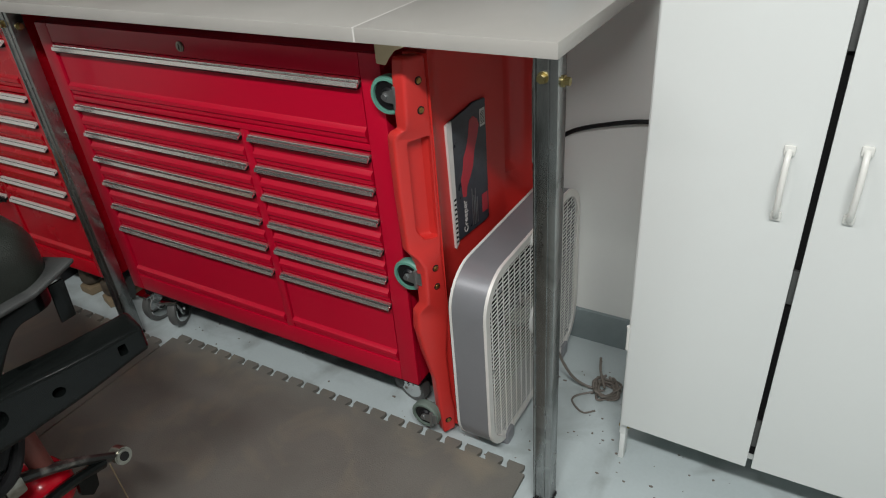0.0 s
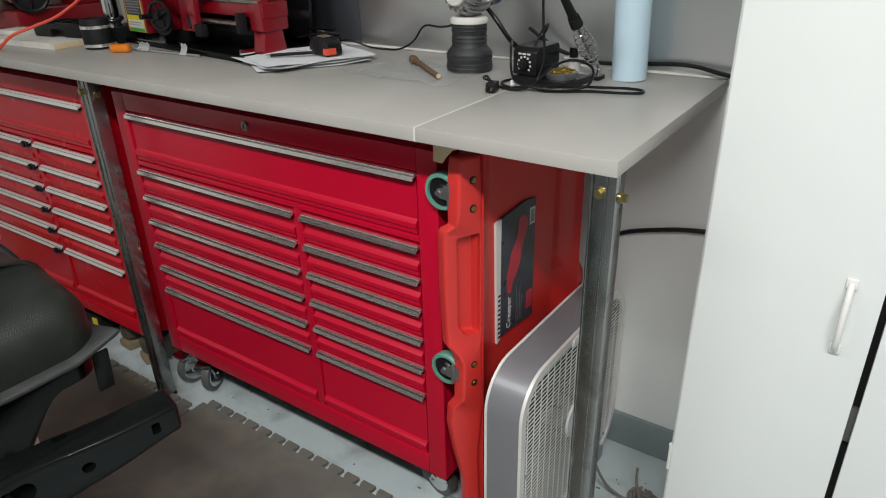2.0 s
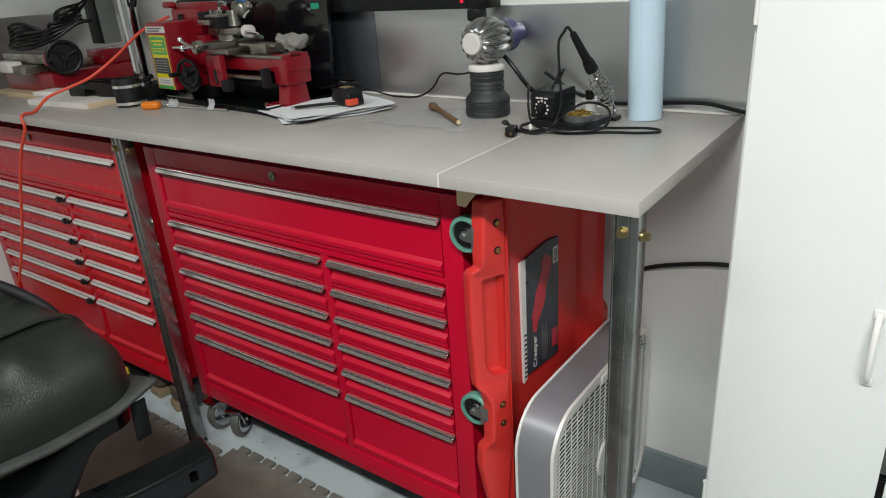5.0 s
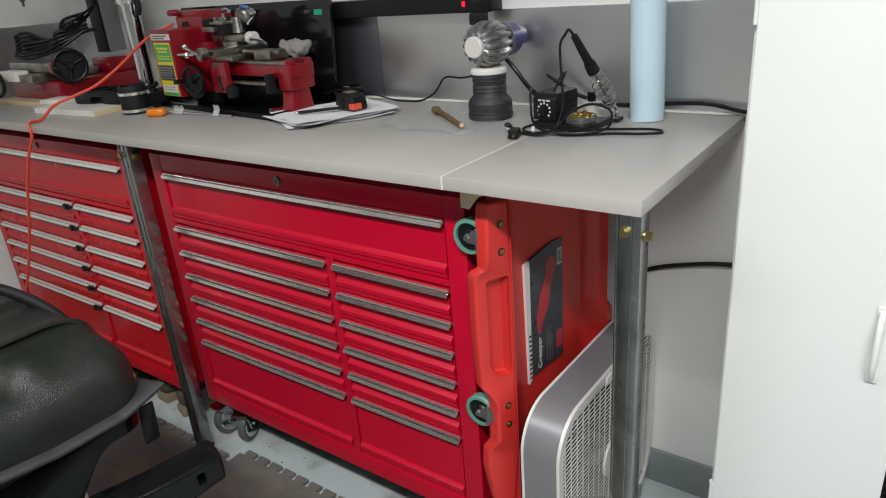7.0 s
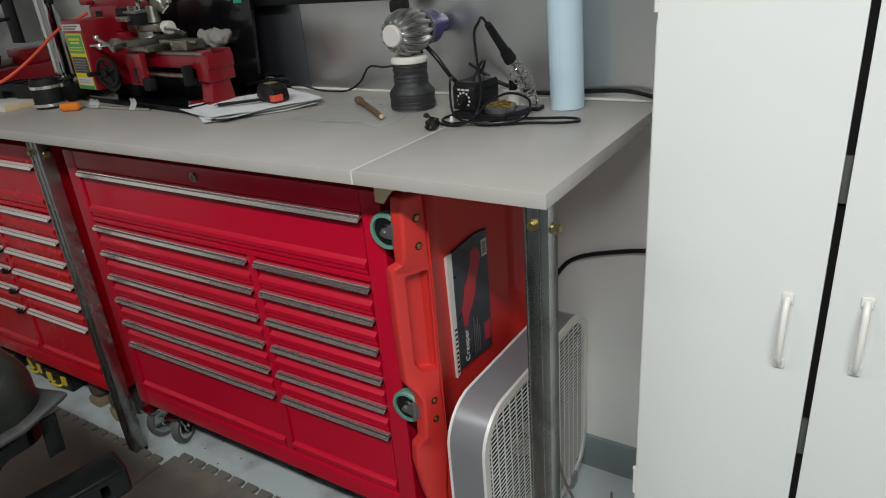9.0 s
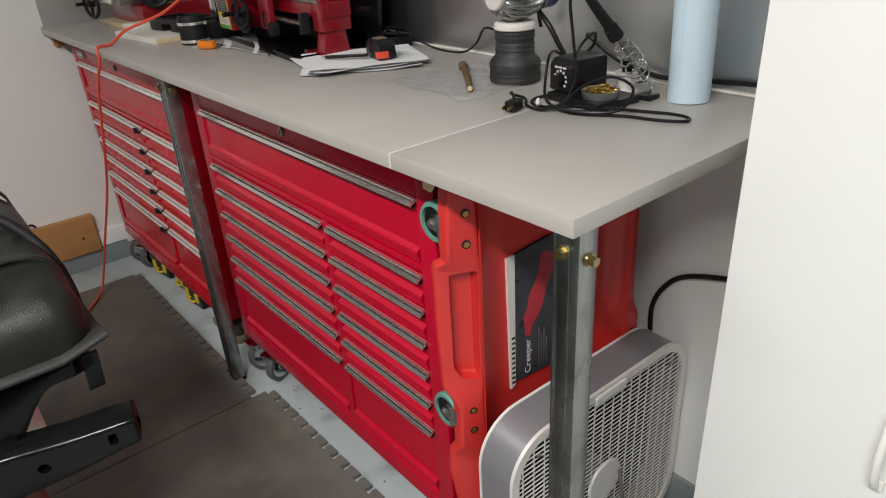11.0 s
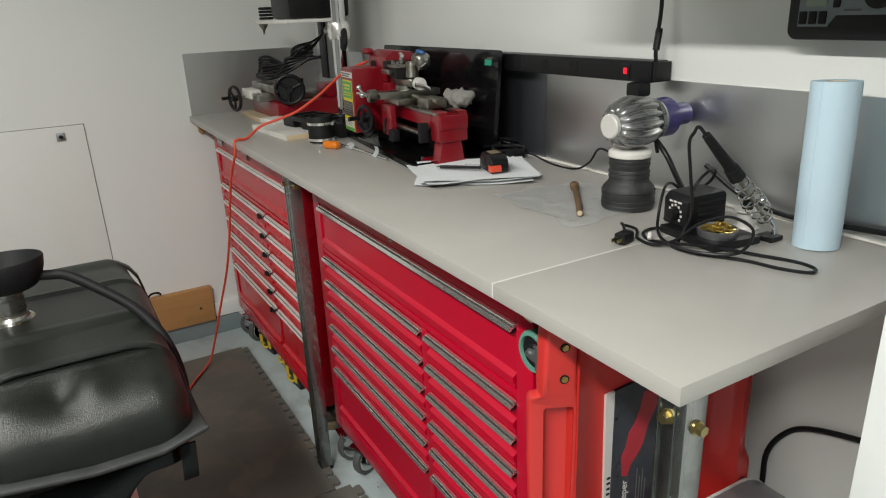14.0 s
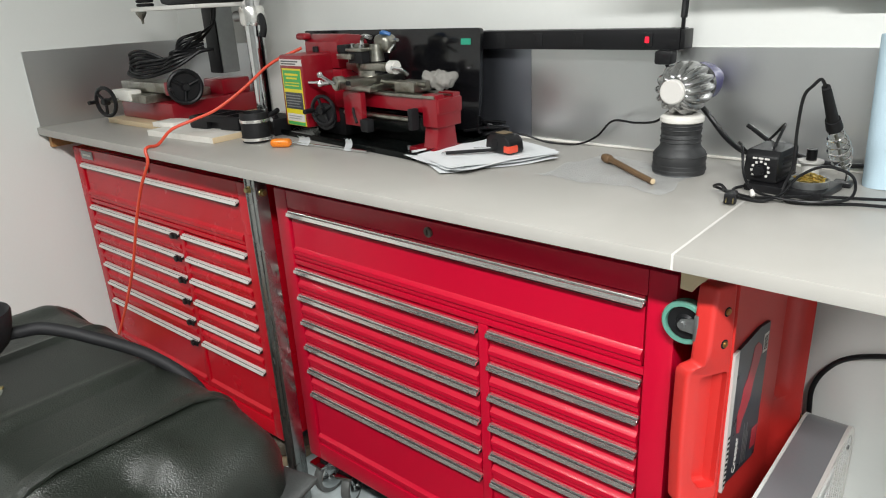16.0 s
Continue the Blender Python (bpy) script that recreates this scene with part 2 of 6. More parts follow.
def prism(outline, lo, hi, axis="x", bm=None, bevel=0.0, seg=2):
    """An outline pushed along an axis: (y, z) along x, (x, z) along y, (x, y) along z."""
    bm = bm or bmesh.new()
    def at(a, b, c):
        return {"x": (c, a, b), "y": (a, c, b), "z": (a, b, c)}[axis]
    p = [bm.verts.new(at(a, b, lo)) for a, b in outline]
    q = [bm.verts.new(at(a, b, hi)) for a, b in outline]
    n = len(outline)
    fs = [bm.faces.new(p[::-1]), bm.faces.new(q)]
    fs += [bm.faces.new((p[i], p[(i + 1) % n], q[(i + 1) % n], q[i])) for i in range(n)]
    if bevel:
        bmesh.ops.recalc_face_normals(bm, faces=fs)
        es = [e for e in {e for f in fs for e in f.edges} if e.calc_face_angle(0) > 0.5]
        bmesh.ops.bevel(bm, geom=es, offset=bevel, segments=seg, affect="EDGES", profile=0.6)
    return bm


def rounded(w, h, r, n=6, cx=0.0, cy=0.0):
    pts = []
    for sx, sy, a0 in ((1, 1, 0), (-1, 1, 90), (-1, -1, 180), (1, -1, 270)):
        for i in range(n + 1):
            a = radians(a0 + 90 * i / n)
            pts.append((cx + sx * (w / 2 - r) + r * math.cos(a), cy + sy * (h / 2 - r) + r * math.sin(a)))
    return pts


def pillow(sx, sy, sz, r, cuts=30, shape=None, bm=None):
    """A closed box with round edges, centred, shaped further by a function of its points."""
    bm = bm or bmesh.new()
    vs = bmesh.ops.create_cube(bm, size=2)["verts"]
    bmesh.ops.subdivide_edges(bm, edges=bm.edges[:], cuts=cuts, use_grid_fill=True)
    for v in bm.verts:
        p = Vector((v.co.x * sx / 2, v.co.y * sy / 2, v.co.z * sz / 2))
        c = Vector((max(-sx / 2 + r, min(sx / 2 - r, p.x)), max(-sy / 2 + r, min(sy / 2 - r, p.y)), max(-sz / 2 + r, min(sz / 2 - r, p.z))))
        d = p - c
        if d.length > 1e-9:
            p = c + d.normalized() * r
        v.co = shape(p) if shape else p
    return bm


def words(text, size, m, material, parent, name="lettering"):
    cu = bpy.data.curves.new(name, "FONT")
    cu.body, cu.size, cu.extrude = text, size, 0.0003
    ob = bpy.data.objects.new(name, cu)
    me = bpy.data.meshes.new_from_object(ob)
    bpy.data.objects.remove(ob)
    me.materials.clear()
    me.materials.append(material)
    me.transform(m)
    o = new(name, me)
    o.parent = parent
    return o


def bars(rects, axis, at, thick, material, parent, name="print_mark"):
    """Flat printed bars (a0, a1, b0, b1) lying in the plane across an axis."""
    bm = bmesh.new()
    for a0, a1, b0, b1 in rects:
        if axis == "x":
            box(at, at + thick, a0, a1, b0, b1, bm=bm)
        elif axis == "y":
            box(a0, a1, at, at + thick, b0, b1, bm=bm)
        else:
            box(a0, a1, b0, b1, at, at + thick, bm=bm)
    return part(name, bm, material, parent)


# ---- structure ----
NORTH, TOP = 0.655, 1.108  # the back wall and the worktop's height
tagged(part("floor", box(-0.2, 6.0, -5.0, 0.9, -0.1, 0), FLOOR), "grey painted concrete garage floor with dirt specks", "floor", kind="structure")
tagged(part("wall_north", box(-0.2, 6.0, NORTH, NORTH + 0.15, 0.11, 2.6), WALL), "white painted plaster wall behind the workbench", "wall", kind="structure")
tagged(part("wall_west", box(-0.15, 0, -5.0, NORTH, 0.11, 2.6), WALL), "white painted wall with a flush hatch", "wall", kind="structure")
tagged(part("wall_east", box(5.8, 6.0, -5.0, NORTH, 0, 2.6), DIM), "plain grey garage wall", "wall", kind="structure")
tagged(part("wall_south", box(-0.15, 6.0, -5.0, -4.85, 0, 2.6), DIM), "plain grey garage wall", "wall", kind="structure")
tagged(part("ceiling", box(-0.2, 6.0, -5.0, 0.9, 2.6, 2.7), CEIL), "plain pale grey ceiling", "ceiling", kind="structure")
tagged(part("curb_north", box(0, 6.0, NORTH - 0.012, NORTH + 0.15, 0, 0.112, 0.004), CURB), "grey painted concrete curb under the wall", "curb", kind="structure")
tagged(part("curb_west", box(-0.15, 0.012, -5.0, NORTH - 0.013, 0, 0.09, 0.004), CURB), "grey painted concrete curb under the wall", "curb", kind="structure")
tagged(part("baseboard", box(0.0, 0.016, -0.03, 0.6, 0.095, 0.17, 0.003), WALL), "short white painted baseboard beside the tool chest", "baseboard", kind="structure")

hatch = thing("door_1", (0.0, -1.06, 0.3), "flush white painted hatch with a small latch", "hatch", kind="structure")
part("panel", box(0.001, 0.008, -0.62, 0.62, 0, 0.822, 0.002), HATCH, hatch)
gap = box(0.0005, 0.003, -0.622, 0.622, -0.002, 0.8235)
part("shadow_gap", gap, DARK, hatch)
part("latch", box(0.008, 0.014, 0.508, 0.542, 0.762, 0.796, 0.002), GALV, hatch, "small square steel latch")
part("latch_knob", cyl((0.014, 0.525, 0.779), (0.022, 0.525, 0.779), 0.008, seg=12), MATT, hatch)


def tooth_edge(x0, x1, y, pitch=0.0605, deep=0.026):
    pts, x = [], x0 + 0.01
    pts.append((x0, y))
    while x + pitch < x1:
        a, b = x + 0.012, x + 0.046
        pts += [(a, y), (a - 0.006, y + deep * 0.55), (a - 0.005, y + deep), (b + 0.005, y + deep), (b + 0.006, y + deep * 0.55), (b, y)]
        x += pitch
    pts.append((x1, y))
    return pts


for x0, x1, y0, y1, teeth in ((0.254, 1.488, -1.21, 0.022, True), (1.494, 2.775, -1.17, 0.072, True), (0.254, 1.488, -2.45, -1.216, False), (1.494, 2.775, -2.41, -1.176, False)):
    out = (tooth_edge(x0, x1, y1) if teeth else [(x0, y1), (x1, y1)]) + [(x1, y0), (x0, y0)]
    tagged(part("floor_mat", prism(out, 0, 0.012, "z"), RUBBER), "dusty dark grey interlocking foam mat with toothed edge", "floor mat", "foam mats on the floor")


# ---- workbench ----
bench = thing("workbench", (0, 0, 0), "long workbench with taupe laminate top on galvanised steel legs", "workbench")
part("worktop", box(0.002, 2.4855, 0, NORTH - 0.002, 1.081, TOP, 0.002), LAM, bench)
part("worktop", box(2.4885, 2.87, 0, NORTH - 0.002, 1.081, TOP, 0.002), LAM, bench)
part("seam", box(2.4845, 2.4892, 0.0006, NORTH - 0.004, 1.0815, TOP - 0.0003), SEAM, bench, "pale line of joint filler")
for lx in (1.323, 2.822):
    leg = part("leg", prism([(lx, 0.022), (lx + 0.041, 0.022), (lx + 0.041, 0.060), (lx + 0.037, 0.060), (lx + 0.037, 0.026), (lx, 0.026)], 0.012, 1.08, "z", bevel=0.0012), LEGM, bench)
    part("lip", box(lx - 0.001, lx + 0.003, 0.019, 0.032, 0.013, 1.079, 0.001), LEGM, leg)
    part("lip", box(lx + 0.024, lx + 0.027, 0.0195, 0.023, 0.013, 1.079, 0.001), LEGM, leg)
    part("foot", box(lx - 0.002, lx + 0.043, 0.018, 0.062, 0, 0.012, 0.002), MATT, leg, "black rubber foot")
    b1 = cyl((lx + 0.016, 0.022, 1.045), (lx + 0.016, 0.018, 1.045), 0.010, seg=20)
    cyl((lx + 0.016, 0.018, 1.045), (lx + 0.016, 0.009, 1.045), 0.0075, seg=6, bm=b1)
    part("bolt", b1, ZINC, leg, "yellow zinc hex bolt")
    b2 = cyl((lx + 0.041, 0.042, 1.035), (lx + 0.045, 0.042, 1.035), 0.010, seg=20)
    cyl((lx + 0.045, 0.042, 1.035), (lx + 0.054, 0.042, 1.035), 0.0075, seg=6, bm=b2)
    part("bolt", b2, ZINC, leg, "yellow zinc hex bolt")
part("wall_cleat", box(0.004, 0.03, 0.03, 0.6, 1.03, 1.08, 0.002), WOOD, bench, "wooden cleat under the worktop end")
part("back_rail", box(0.03, 2.30, NORTH - 0.05, NORTH - 0.002, 1.03, 1.08, 0.002), GALV, bench)

splash = thing("backsplash", (0, 0, TOP), "brushed stainless steel backsplash above the bench", "backsplash", kind="structure")
part("back_sheet", box(1.8085, 2.95, NORTH - 0.004, NORTH - 0.001, 0.001, 0.25), INOX, splash)
part("back_sheet", box(1.02, 1.807, NORTH - 0.0045, NORTH - 0.001, 0.001, 0.25), INOX_DARK, splash, "stainless sheet with a dark reflection put into its colour")
part("back_sheet", box(0.004, 0.56, NORTH - 0.0045, NORTH - 0.001, 0.001, 0.26), INOX, splash)
part("end_sheet", box(0.001, 0.004, 0.012, NORTH - 0.005, 0.001, 0.277), INOX, splash)
caulk = box(0.01, 2.86, NORTH - 0.012, NORTH - 0.004, 0.0005, 0.006, 0.002)
part("caulk", caulk, PAINTW, splash, "uneven white line of caulk")


# ---- tool chests ----
ROWZ = (0.797, 0.716, 0.637, 0.557, 0.477, 0.397)


def drawer(chest, x0, x1, z0, z1, zh, paint, metal):
    """A pressed drawer front between two heights with its full-width pull at zh."""
    prof = [(0.014, z0), (0.004, z0), (0.002, z0 + 0.004), (0.002, z0 + 0.012), (-0.003, z0 + 0.017), (-0.003, z0 + 0.027), (0.003, z0 + 0.032),
            (0.006, z0 + 0.036), (0.006, z1 - 0.006), (0.002, z1), (0.014, z1)]
    d = part("drawer", prism(prof, x0 + 0.002, x1 - 0.002, "x"), paint, chest, smooth=25)
    pull = [(0.005, zh + 0.0082), (-0.0034, zh + 0.0082), (-0.0040, zh + 0.0072), (-0.0044, zh + 0.0016), (-0.0080, zh + 0.0014), (-0.0084, zh + 0.0048), (-0.0098, zh + 0.0042),
            (-0.0116, zh - 0.0050), (-0.0108, zh - 0.0060), (-0.0086, zh - 0.0040), (-0.0060, zh - 0.0014), (0.005, zh + 0.0030)]
    part("pull", prism(pull, x0, x1, "x"), metal, d, "full-width aluminium pull", smooth=18)
    # Black boxes stand in for the shade in the groove and below the pull.
    part("pull_groove", box(x0 + 0.002, x1 - 0.002, -0.0081, -0.0043, zh + 0.0012, zh + 0.0034), DARK, d, "near-black fill for the shade in the groove along the pull")
    part("pull_lip", box(x0 + 0.004, x1 - 0.004, -0.0078, 0.004, zh - 0.0110, zh - 0.0042, 0.002), BLACK, d, "black strip for the shade under the pull")
    for x in (x0 + 0.0005, x1 - 0.0035):
        part("pull_end", box(x, x + 0.003, -0.0080, 0.004, zh - 0.007, zh + 0.001), BLACK, d)
    return d


def caster(parent, x, y, r=0.05, turn=0.0):
    m = pose(x, y, 0, 0, 0, turn)
    bm = box(-0.028, 0.028, -0.03, 0.03, r * 2 - 0.006, r * 2 + 0.003, 0.001)
    cyl((0, 0, r * 2 - 0.014), (0, 0, r * 2 - 0.002), 0.022, bm=bm)
    for sx in (-0.019, 0.016):
        prism([(-0.018, r * 2 - 0.004), (0.018, r * 2 - 0.004), (0.040, r), (0.03, r - 0.012), (0.012, r)], sx, sx + 0.003, "x", bm=bm)
    cyl((-0.023, 0.027, r), (0.023, 0.027, r), 0.006, seg=10, bm=bm)
    bmesh.ops.transform(bm, matrix=m, verts=bm.verts[:])
    c = part("caster", bm, CHROME, parent, "bright steel fork")
    w = rev([(0.008, -0.014), (r * 0.7, -0.014), (r * 0.72, -0.011), (r * 0.82, -0.0152), (r * 0.96, -0.013), (r, -0.006), (r, 0.006), (r * 0.96, 0.013), (r * 0.82, 0.0152), (r * 0.72, 0.011), (r * 0.7, 0.014), (0.008, 0.014)],
            m @ pose(0, 0.027, r, 0, 90, 0), 28)
    wh = part("wheel", w, CASTW, c, "grey rubber wheel")
    part("hub", rev([(0.0, -0.0168), (r * 0.30, -0.0165), (r * 0.34, -0.0145), (r * 0.74, -0.0150), (r * 0.79, -0.0125), (r * 0.79, 0.0125), (r * 0.74, 0.0150), (r * 0.34, 0.0145), (r * 0.30, 0.0165), (0.0, 0.0165)], m @ pose(0, 0.027, r, 0, 90, 0), 24), CHROME, wh, "bright steel hub")
    return c


def tool_chest(at, turn, paint, metal, label, old):
    W, D = 1.135, 0.54
    c = thing("tool_chest", at, label, "tool chest", "red tool chests under the bench", turn=turn)
    part("body", box(0.0, W, 0.014, D, 0.155, 1.03, 0.006), paint, c)
    fr = box(0, 0.052, 0, 0.016, 0.156, 1.029, 0.003)
    part("corner_post", fr, paint, c)
    part("corner_post", box(W - 0.052, W, 0, 0.016, 0.156, 1.029, 0.003), paint, c)
    part("top_rail", box(0.0525, W - 0.0525, 0, 0.016, 0.978, 1.029, 0.003), paint, c)
    part("bottom_rail", box(0.0525, W - 0.0525, 0.0, 0.016, 0.156, 0.215, 0.003), paint, c)
    # Black band added for the dark contact shade below the chest.
    part("base_frame", box(0.012, W - 0.012, 0.022, D - 0.01, 0.128, 0.1545, 0.002), MATT, c, "black band for the shade under the chest")
    part("divider", box(0.697, 0.722, 0.001, 0.016, 0.2155, 0.815, 0.002), paint, c)
    part("cross_rail", box(0.0525, W - 0.0525, 0.0015, 0.015, 0.8155, 0.83, 0.002), paint, c)
    drawer(c, 0.056, W - 0.056, 0.832, 0.976, 0.964, paint, metal)
    for i, zh in enumerate(ROWZ):
        z1, z0 = zh + 0.012, (ROWZ[i + 1] + 0.014 if i < 5 else 0.218)
        drawer(c, 0.056, 0.695, z0, z1, zh, paint, metal)
        drawer(c, 0.724, W - 0.056, z0, z1, zh, paint, metal)
        if old:
            lk = cyl((0.688, -0.014, zh), (0.688, -0.026, zh), 0.011, seg=16, bevel=0.002)
            box(0.683, 0.712, -0.020, -0.014, zh - 0.009, zh + 0.009, 0.002, bm=lk)
            part("latch", lk, BLACK, c, "small black drawer latch")
    lock = cyl((W / 2, 0.002, 1.004), (W / 2, -0.006, 1.004), 0.012, seg=24, bevel=0.002)
    lk = part("lock", lock, STEEL, c, "round dulled key lock")
    part("keyhole", box(W / 2 - 0.0015, W / 2 + 0.0015, -0.0065, -0.0055, 0.998, 1.01), DARK, lk)
    for x, y, a in ((0.03, 0.02, 0), (0.135, 0.03, 25), (W - 0.06, 0.085, 75), (W - 0.13, 0.11, 10), (0.07, D - 0.07, 0), (W - 0.07, D - 0.07, 0)):
        caster(c, x, y, 0.062, a)
    if old:
        badge = part("badge", box(0.075, 0.165, -0.003, 0.001, 0.992, 1.022, 0.001), GALV, c, "small grey maker's plate")
        bars([(0.088, 0.152, 1.003, 1.011)], "y", -0.0036, 0.0004, ALU_PALE, badge)
    return c


tool_chest((1.325, 0.105, 0), 0.0, RED, ALU, "glossy red steel tool chest with aluminium drawer pulls on casters", False)
tool_chest((0.085, 0.078, 0), 0.6, RED_OLD, ALU_PALE, "older red steel tool chest with pale pulls and black latches", True)


# ---- tall cabinet ----
cab = thing("tall_cabinet", (2.960, 0.234, 0), "tall white melamine cabinet with two doors slightly ajar", "cabinet")
part("side_panel", box(0, 0.016, 0.0, 0.414, 0.09, 2.2, 0.002), CABW, cab)
part("side_panel", box(0.584, 0.6, 0.0, 0.414, 0.09, 2.2, 0.002), CABW, cab)
part("base_panel", box(0.0165, 0.5835, 0.004, 0.414, 0.14, 0.156), CABW, cab)
part("top_panel", box(0.0165, 0.5835, 0.004, 0.414, 2.18, 2.2), CABW, cab)
# The white cabinet's back is coloured near-black for the shade inside.
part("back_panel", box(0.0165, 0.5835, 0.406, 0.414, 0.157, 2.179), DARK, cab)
part("plinth", box(0.02, 0.58, 0.2, 0.40, 0.0, 0.139), MATT, cab, "dark recessed plinth")


def cab_door(x0, w, hinge_left, handle_x, swing, hz):
    hx = x0 if hinge_left else x0 + w
    bm = box(0 if hinge_left else -w, w if hinge_left else 0, -0.018, 0.0, 0.142, 2.19, 0.0015)
    m = pose(hx, -0.003, 0, 0, 0, swing)
    bmesh.ops.transform(bm, matrix=m, verts=bm.verts[:])
    d = part("door", bm, CABW, cab)
    xx = handle_x - hx
    h = tube([(xx, -0.018, hz), (xx, -0.030, hz + 0.006), (xx, -0.041, hz + 0.026), (xx, -0.046, hz + 0.062), (xx, -0.041, hz + 0.098), (xx, -0.030, hz + 0.118), (xx, -0.018, hz + 0.124)], 0.0054, seg=12)
    for z in (hz, hz + 0.124):
        box(xx - 0.009, xx + 0.009, -0.024, -0.018, z - 0.009, z + 0.009, 0.003, bm=h)
    bmesh.ops.transform(h, matrix=m, verts=h.verts[:])
    part("handle", h, HANDLE, d, "white bowed plastic handle")
    for z in (0.40, 1.375, 2.0):
        kx = hx - 0.004 if hinge_left else hx + 0.004
        k = cyl((kx, -0.012, z - 0.03), (kx, -0.012, z + 0.03), 0.005, seg=10)
        cyl((kx, -0.012, z + 0.03), (kx, -0.012, z + 0.036), 0.006, seg=10, bm=k)
        part("hinge", k, HANDLE, d, "small white hinge")
    return d


cab_door(0.008, 0.281, True, 0.242, -1.0, 0.774)
cab_door(0.3, 0.293, False, 0.351, 0.6, 0.788)
for z in (0.19, 0.58, 1.06):
    part("catch", box(0.287, 0.302, -0.006, 0.003, z, z + 0.075, 0.002), CASTW, cab, "grey plastic door catch")
for x in (0.002, 0.586):
    ft = part("levelling_foot", box(x, x + 0.013, 0.002, 0.03, 0.0, 0.0895, 0.002), CABW, cab, "white steel levelling foot")
    part("foot_bolt", cyl((x - 0.006, 0.012, 0.106), (x + 0.02, 0.012, 0.106), 0.004, seg=10), ZINC, ft)
# Near-black strip added behind the door gap to give its shade.
part("inner_stile", box(0.283, 0.303, 0.004, 0.02, 0.157, 2.179), DARK, cab)


def wpart(name, bm, material, parent, label="", smooth=35):
    """As part(), for a form given in the room's own metres."""
    root = parent
    while root.parent:
        root = root.parent
    bmesh.ops.transform(bm, matrix=root.matrix_basis.inverted(), verts=bm.verts[:])
    return part(name, bm, material, parent, label, smooth)


def cut(bm, *tools):
    """The form less the tools' forms."""
    obs = []
    for b in (bm, *tools):
        bmesh.ops.recalc_face_normals(b, faces=b.faces[:])
        me = bpy.data.meshes.new("cut")
        b.to_mesh(me)
        b.free()
        obs.append(new("cut", me))
    for t in obs[1:]:
        md = obs[0].modifiers.new("cut", "BOOLEAN")
        md.object, md.operation, md.solver = t, "DIFFERENCE", "EXACT"
    dg = bpy.context.evaluated_depsgraph_get()
    dg.update()
    me = bpy.data.meshes.new_from_object(obs[0].evaluated_get(dg))
    out = bmesh.new()
    out.from_mesh(me)
    for o in obs:
        bpy.data.objects.remove(o)
    return out


def frame_ring(outer, inner, lo, hi, axis="x", bm=None):
    bm = bm or bmesh.new()
    def at(a, b, c):
        return {"x": (c, a, b), "y": (a, c, b), "z": (a, b, c)}[axis]
    loops = [[bm.verts.new(at(a, b, c)) for a, b in o] for o, c in ((outer, lo), (outer, hi), (inner, hi), (inner, lo))]
    n = len(outer)
    for k in range(4):
        a, b = loops[k], loops[(k + 1) % 4]
        for i in range(n):
            bm.faces.new((a[i], a[(i + 1) % n], b[(i + 1) % n], b[i]))
    return bm


# ---- creeper standing on end beside the chest ----
BRASS = mat("dull_brass", (0.5, 0.33, 0.12), 0.4, 1.0, var=0.2)
creeper = thing("mechanic_creeper", (2.55, 0.32, 0), "orange-red moulded plastic creeper stored upright beside the tool chest", "creeper")
RAIL = [(2.530, 1.035), (2.582, 1.03), (2.585, 0.90), (2.587, 0.86), (2.587, 0.62), (2.584, 0.585), (2.590, 0.47), (2.588, 0.40), (2.574, 0.28), (2.578, 0.14), (2.586, 0.08), (2.580, 0.02),
        (2.545, 0.015), (2.540, 0.10), (2.536, 0.20), (2.514, 0.30), (2.502, 0.38), (2.506, 0.43), (2.530, 0.46), (2.532, 0.56), (2.520, 0.585), (2.498, 0.605),
        (2.494, 0.74), (2.494, 0.872), (2.502, 0.884), (2.522, 0.892), (2.526, 1.0)]


def rail_place(u, d, z, near):
    """From across the rail's face and in from it to the room: the grips slope back, the caster blocks lie nearly flat."""
    def step(e):
        return 1 / (1 + math.exp(-(z - e) / 0.006))
    flat = step(0.888) + step(0.448) * (1 - step(0.592))
    q = 0.093 - u
    tx, ty = 0.46 - 0.26 * flat, 0.774 + 0.20 * flat
    nx, ny = 0.86 + 0.12 * flat, 0.51 - 0.31 * flat
    y = 0.132 - ty * q + ny * d
    return 2.546 - tx * q - nx * d, (y if near else 0.667 - y)


for near in (True, False):
    pocket = prism([(2.523, 0.652), (2.541, 0.626), (2.577, 0.622), (2.579, 0.866), (2.523, 0.862)], -0.04, 0.027, "y", bevel=0.009, seg=3)
    rail = prism(RAIL, 0.0, 0.036, "y", bevel=0.008, seg=3)
    bmesh.ops.triangulate(rail, faces=[f for f in rail.faces if len(f.verts) > 4])
    long = [e for e in rail.edges if e.calc_length() > 0.03]
    bmesh.ops.subdivide_edges(rail, edges=long, cuts=3)
    rail = cut(rail, pocket)
    for v in rail.verts:
        x, y = rail_place(v.co.x - 2.494, v.co.y, v.co.z, near)
        v.co.x, v.co.y = x, y
    bmesh.ops.recalc_face_normals(rail, faces=rail.faces[:])
    side = wpart("side_rail", rail, ORANGE, creeper, "moulded rail with a hand recess", smooth=40)
    for z in (0.985, 0.925, 0.55, 0.50, 0.06):
        (ax, ay), (bx, by), (cx, cy) = [rail_place(0.066, k, z, near) for k in (0.006, -0.0006, -0.0035)]
        sk = wpart("socket", cyl((ax, ay, z), (bx, by, z), 0.0085, seg=16), DARK, side, "dark screw socket")
        wpart("screw", cyl((ax, ay, z), (cx, cy, z), 0.0058, seg=12, bevel=0.001), BRASS, side, "dull brass screw")
deck = bmesh.new()
NY, NZ = 64, 50


